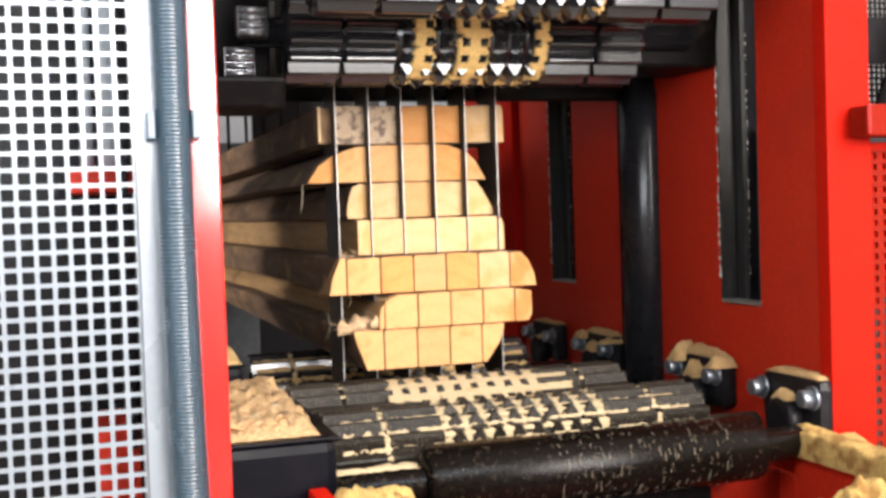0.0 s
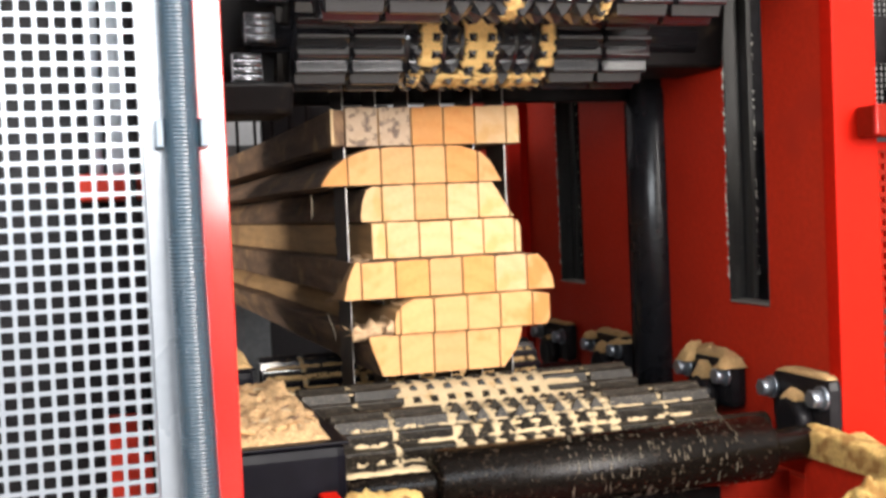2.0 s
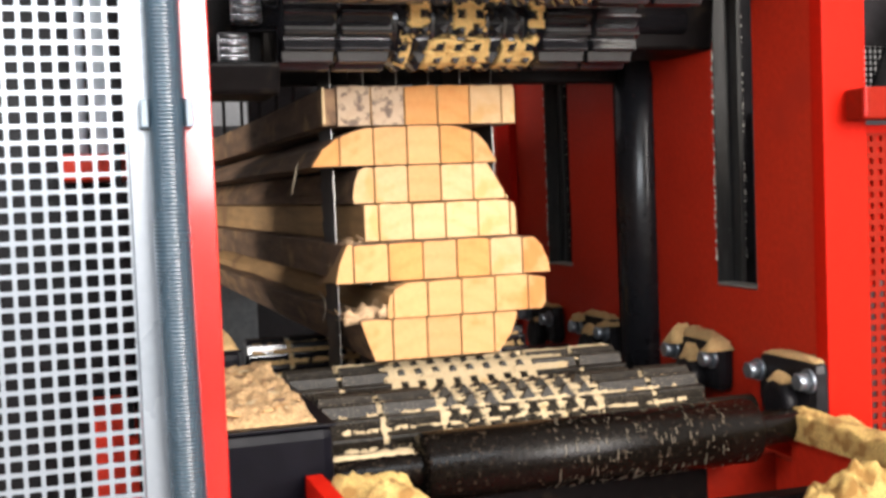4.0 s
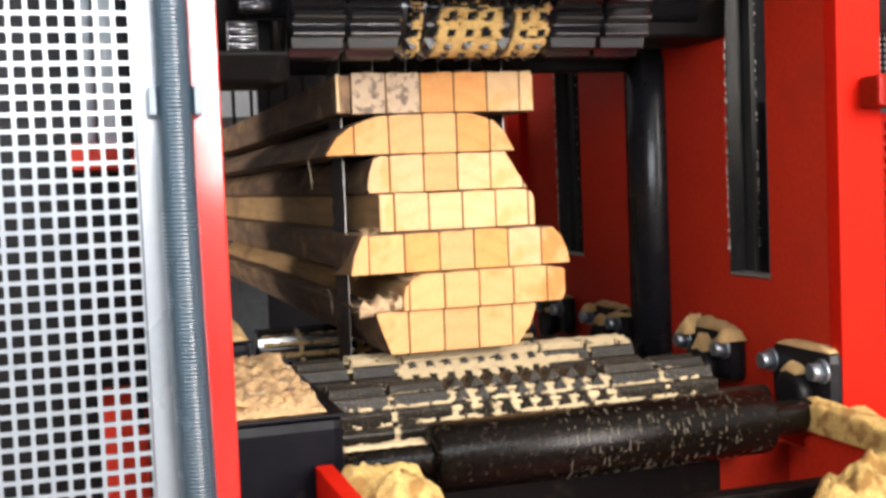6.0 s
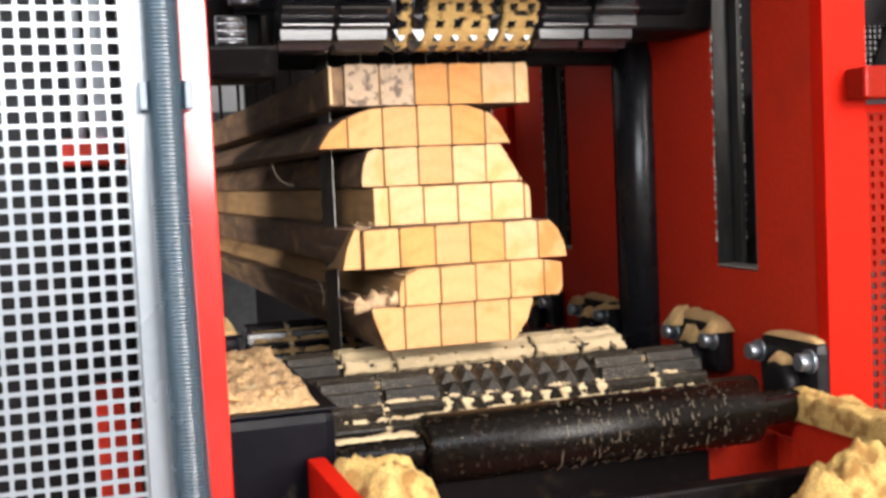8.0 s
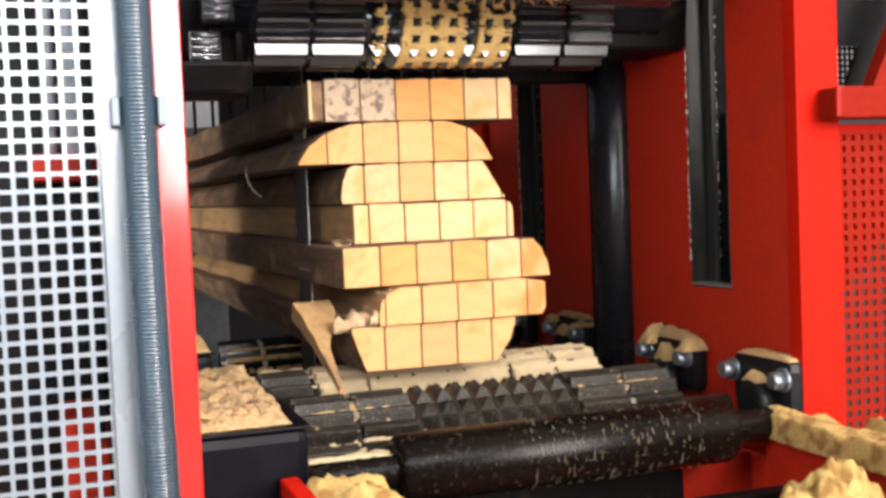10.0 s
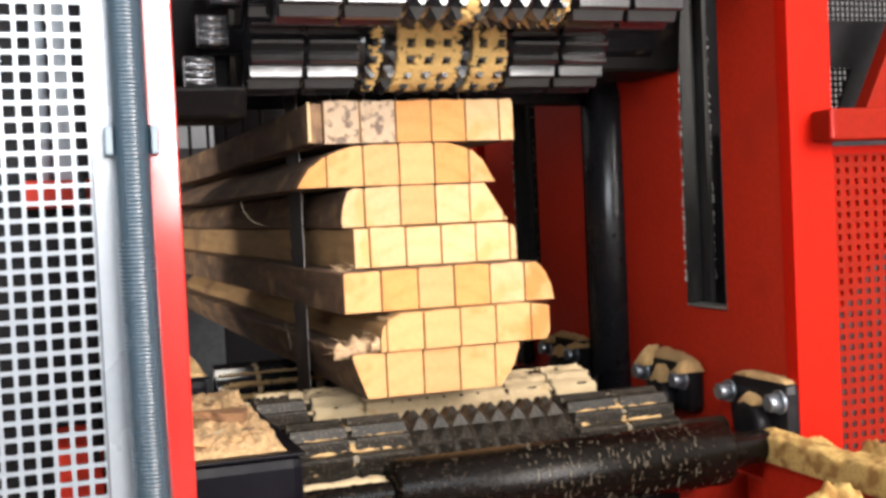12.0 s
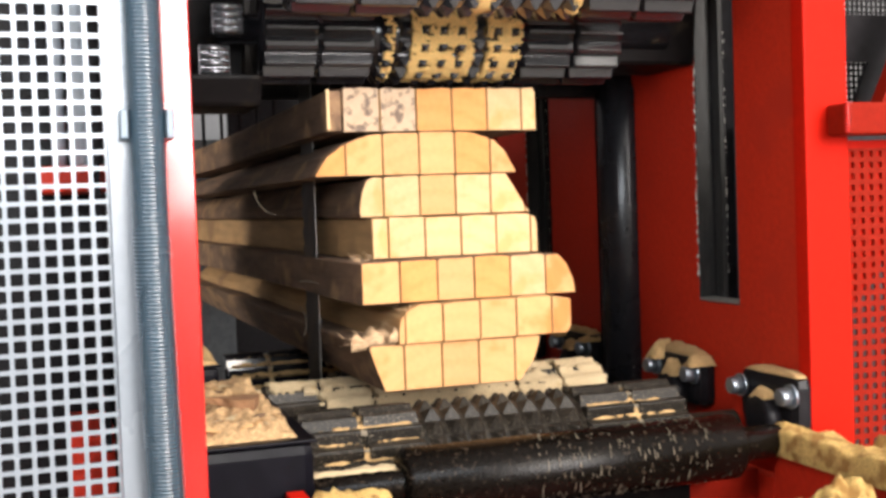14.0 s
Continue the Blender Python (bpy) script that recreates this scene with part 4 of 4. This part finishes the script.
# ---- loose chips and shavings ----
def chips():
    rng = random.Random(4)
    mesh = None
    for k in range(90):
        x, y = rng.uniform(0.11, 0.214), rng.uniform(1.145, 1.47)
        if mesh is None or k % 15 == 0:
            bm = box(-0.009, 0.009, -0.003, 0.003, -0.0012, 0.0012)
            for v in bm.verts:
                v.co.x += rng.uniform(-0.004, 0.004)
                v.co.y += rng.uniform(-0.0015, 0.0015)
            ob = tagged(part("wood_chip", bm, (DUST_PALE, SAWN, BARK)[(k // 15) % 3]), "small loose wood chip lying in the sawdust", "wood chip", "loose chips")
            mesh = ob.data
        else:
            ob = tagged(new("wood_chip", mesh), "small loose wood chip lying in the sawdust", "wood chip", "loose chips")
        s = rng.uniform(0.4, 1.2)
        ob.matrix_basis = pose(x, y, 0.992, rng.uniform(-20, 20), rng.uniform(-20, 20), rng.uniform(0, 180)) @ Matrix.Diagonal((s, s, s, 1))


chips()


def shaving(x, y, z, size, turn, rx, ry, rz):
    """A thin curl of wood."""
    bm = bmesh.new()
    rows = []
    n = 16
    for k in range(n + 1):
        a = radians(turn) * k / n
        w = 0.0006 * size / 0.03 * (0.3 + math.sin(math.pi * (k + 0.6) / (n + 1.2)))
        for dr in (0,):
            p = Vector((size * math.cos(a), 0, size * math.sin(a)))
            q = Vector(((size - 0.0006) * math.cos(a), 0, (size - 0.0006) * math.sin(a)))
            rows.append([bm.verts.new(v) for v in (p + Vector((0, -w, 0)), p + Vector((0, w, 0)), q + Vector((0, w, 0)), q + Vector((0, -w, 0)))])
    for a, b in zip(rows, rows[1:]):
        for i in range(4):
            bm.faces.new((a[i], a[(i + 1) % 4], b[(i + 1) % 4], b[i]))
    bm.faces.new(rows[0]), bm.faces.new(rows[-1])
    bmesh.ops.recalc_face_normals(bm, faces=bm.faces)
    ob = tagged(part("wood_shaving", bm, GREY_DUST_GLINT), "thin pale curl of wood caught on the plank edge", "wood shaving", "shavings")
    ob.matrix_basis = pose(x, y, z, rx, ry, rz)
    return ob


curl_a = shaving(0.298, 1.615, 1.238, 0.036, 85, 12, 188, 20)
curl_b = shaving(0.335, 1.60, 1.085, 0.030, 110, 30, 20, -10)
curl_c = shaving(0.322, 1.62, 1.045, 0.026, 120, -20, 60, 40)


def chip_mesh(long, wide, thin):
    bm = bmesh.new()
    rings = []
    for k in range(9):
        u = k / 8
        e = min(1, max(0, (u - 0.3) / 0.5))
        w = wide * (0.26 * (0.3 + 0.7 * min(1, 3 * u)) + 0.74 * e * e * (3 - 2 * e)) / 2
        h = thin * (0.3 + 0.7 * u) / 2
        bow = 0.05 * long * math.sin(math.pi * u)
        rings.append([bm.verts.new((sx * w + bow + 0.002 * noise.noise(Vector((u * 9, sx, sz))), sz * h, long * (u - 0.5))) for sx, sz in ((-1, -1), (1, -1), (1, 1), (-1, 1))])
    for a, b in zip(rings, rings[1:]):
        for i in range(4):
            bm.faces.new((a[i], a[(i + 1) % 4], b[(i + 1) % 4], b[i]))
    bm.faces.new(rings[0]), bm.faces.new(rings[-1])
    bmesh.ops.recalc_face_normals(bm, faces=bm.faces)
    return bm


def splinter_mesh(long):
    """The edge of the broad plank: a wedge in section, tall at its sawn end (+z) and whittled away to a thin tail. x is its height."""
    bm = bmesh.new()
    rings = []
    for k in range(13):
        u = k / 12
        e = min(1, max(0, (u - 0.35) / 0.6))
        high = 0.052 * (0.22 * min(1, 0.3 + 2 * u) + 0.78 * e * e * (3 - 2 * e))
        foot, top = 0.006 + 0.018 * u, 0.003 + 0.004 * u
        n = 0.002 * noise.noise(Vector((u * 8, 1.0, 2.0)))
        drop = 0.018 * (1 - u) ** 1.5
        rings.append([bm.verts.new(p) for p in ((-drop - 0.026 + n, foot, long * (u - 0.5)), (-drop - 0.026 + high * 0.5, (foot + top) / 2 + 0.003, long * (u - 0.5)),
                                                (-drop - 0.026 + high, top, long * (u - 0.5)), (-drop - 0.026 + high, 0.0, long * (u - 0.5)), (-drop - 0.026 + n, 0.0, long * (u - 0.5)))])
    for a, b in zip(rings, rings[1:]):
        for i in range(5):
            bm.faces.new((a[i], a[(i + 1) % 5], b[(i + 1) % 5], b[i])).material_index = 1
    bm.faces.new(rings[0]), bm.faces.new(rings[-1])
    bmesh.ops.recalc_face_normals(bm, faces=bm.faces)
    return bm


shard = tagged(part("wood_splinter", splinter_mesh(0.23), END), "long wedge-shaped pale splinter sawn off the broad plank", "splinter")
shard.data.materials.append(SAWN)
bark_bit = tagged(part("bark_chip", chip_mesh(0.075, 0.034, 0.012), BARK_RED), "brown bark chip lying on the sawdust of the cover box", "bark chip")


# ---- rows of the moving things ----
TRAVEL = ((0, 0.0), (1, 0.018), (2, 0.0358), (4, 0.0657), (6.5, 0.102), (9, 0.137), (11.5, 0.1725), (14, 0.2078))


def motions():
    for ob, row in zip(planks, ROWS):
        walk(ob, [(t, pose(0.5, row[0] - d, row[1])) for t, d in TRAVEL])
    for ob, sense in ((lower_a, 1), (lower_b, 1), (lower_c, 1), (upper_a, -1), (upper_b, -1)):
        x, y, z = ob.location
        walk(ob, [(t, pose(x, y, z, sense * math.degrees((d - 0.106) / R), 0, 0)) for t, d in TRAVEL])
    # the sash runs up and down
    walk(blades, [(k / 10, pose(0.5, BLADE_Y, 1.2 + 0.07 * math.sin(k * 2.3))) for k in range(141)])
    # the splinter rides on the broad plank's edge, drops off, stands by the stack, is thrown up and falls through the trough
    flat = Matrix(((0, -1, 0, 0), (0, 0, -1, 0), (1, 0, 0, 0), (0, 0, 0, 1)))
    far = dict(TRAVEL)
    riding = [(t, Matrix.Translation((0.3515, 1.569 - far[t] + 0.115, 1.1145)) @ flat) for t in (0, 1, 2, 4, 6.5, 9)]
    walk(shard, riding + [
        (9.3, Matrix.Translation((0.345, 1.53, 1.10)) @ flat @ pose(0, 0, 0, 0, 25, 0)), (9.6, Matrix.Translation((0.335, 1.50, 1.07)) @ flat @ pose(0, 0, 0, 0, 62, 0)),
        (9.9, pose(0.343, 1.41, 1.024, -68, 0, 8)), (10.98, pose(0.343, 1.40, 1.022, -70, 0, 4)),
        (11.04, pose(0.336, 1.42, 1.08, -28, 4, 12)), (11.1, pose(0.336, 1.44, 1.125, 10, -4, 10) @ pose(0, 0, 0, 0, 0, 45)),
        (11.2, pose(0.322, 1.38, 1.32, 5, 22, 10) @ pose(0, 0, 0, 0, 0, 55)), (11.3, pose(0.262, 1.25, 1.15, 0, 32, 0)),
        (11.4, pose(0.236, 1.15, 1.022, 0, 90, 0)), (11.5, pose(0.236, 1.10, 1.004, 0, 92, 0)),
        (11.6, pose(0.225, 1.06, 0.945, 0, 128, 0)), (11.75, pose(0.19, 0.98, 0.70, 0, 150, 0)),
        (12.0, pose(0.15, 0.90, 0.04, 80, 120, 0)), (14.0, pose(0.15, 0.90, 0.04, 80, 120, 0))])
    walk(bark_bit, [
        (0.0, pose(0.40, 1.73, 0.925, 90, 20, 0)), (11.3, pose(0.40, 1.73, 0.925, 90, 20, 0)), (11.38, pose(0.325, 1.62, 1.05, 90, 15, 20)),
        (11.5, pose(0.24, 1.45, 1.12, 90, 10, 40)), (11.8, pose(0.163, 1.25, 1.003, 94, 0, 72)), (14.0, pose(0.163, 1.25, 1.003, 94, 0, 72))])
    for ob, lag in ((curl_a, 0.0), (curl_b, 1.3), (curl_c, 2.1)):
        home = ob.matrix_basis.copy()
        walk(ob, [(k / 4, Matrix.Translation((0, 0, 0)) @ home @ pose(0, 0, 0, 14 * math.sin(k * 1.9 + lag), 18 * math.sin(k * 1.3 + lag), -66 if ob == curl_a and k < 26 else 0)) for k in range(57)])


motions()
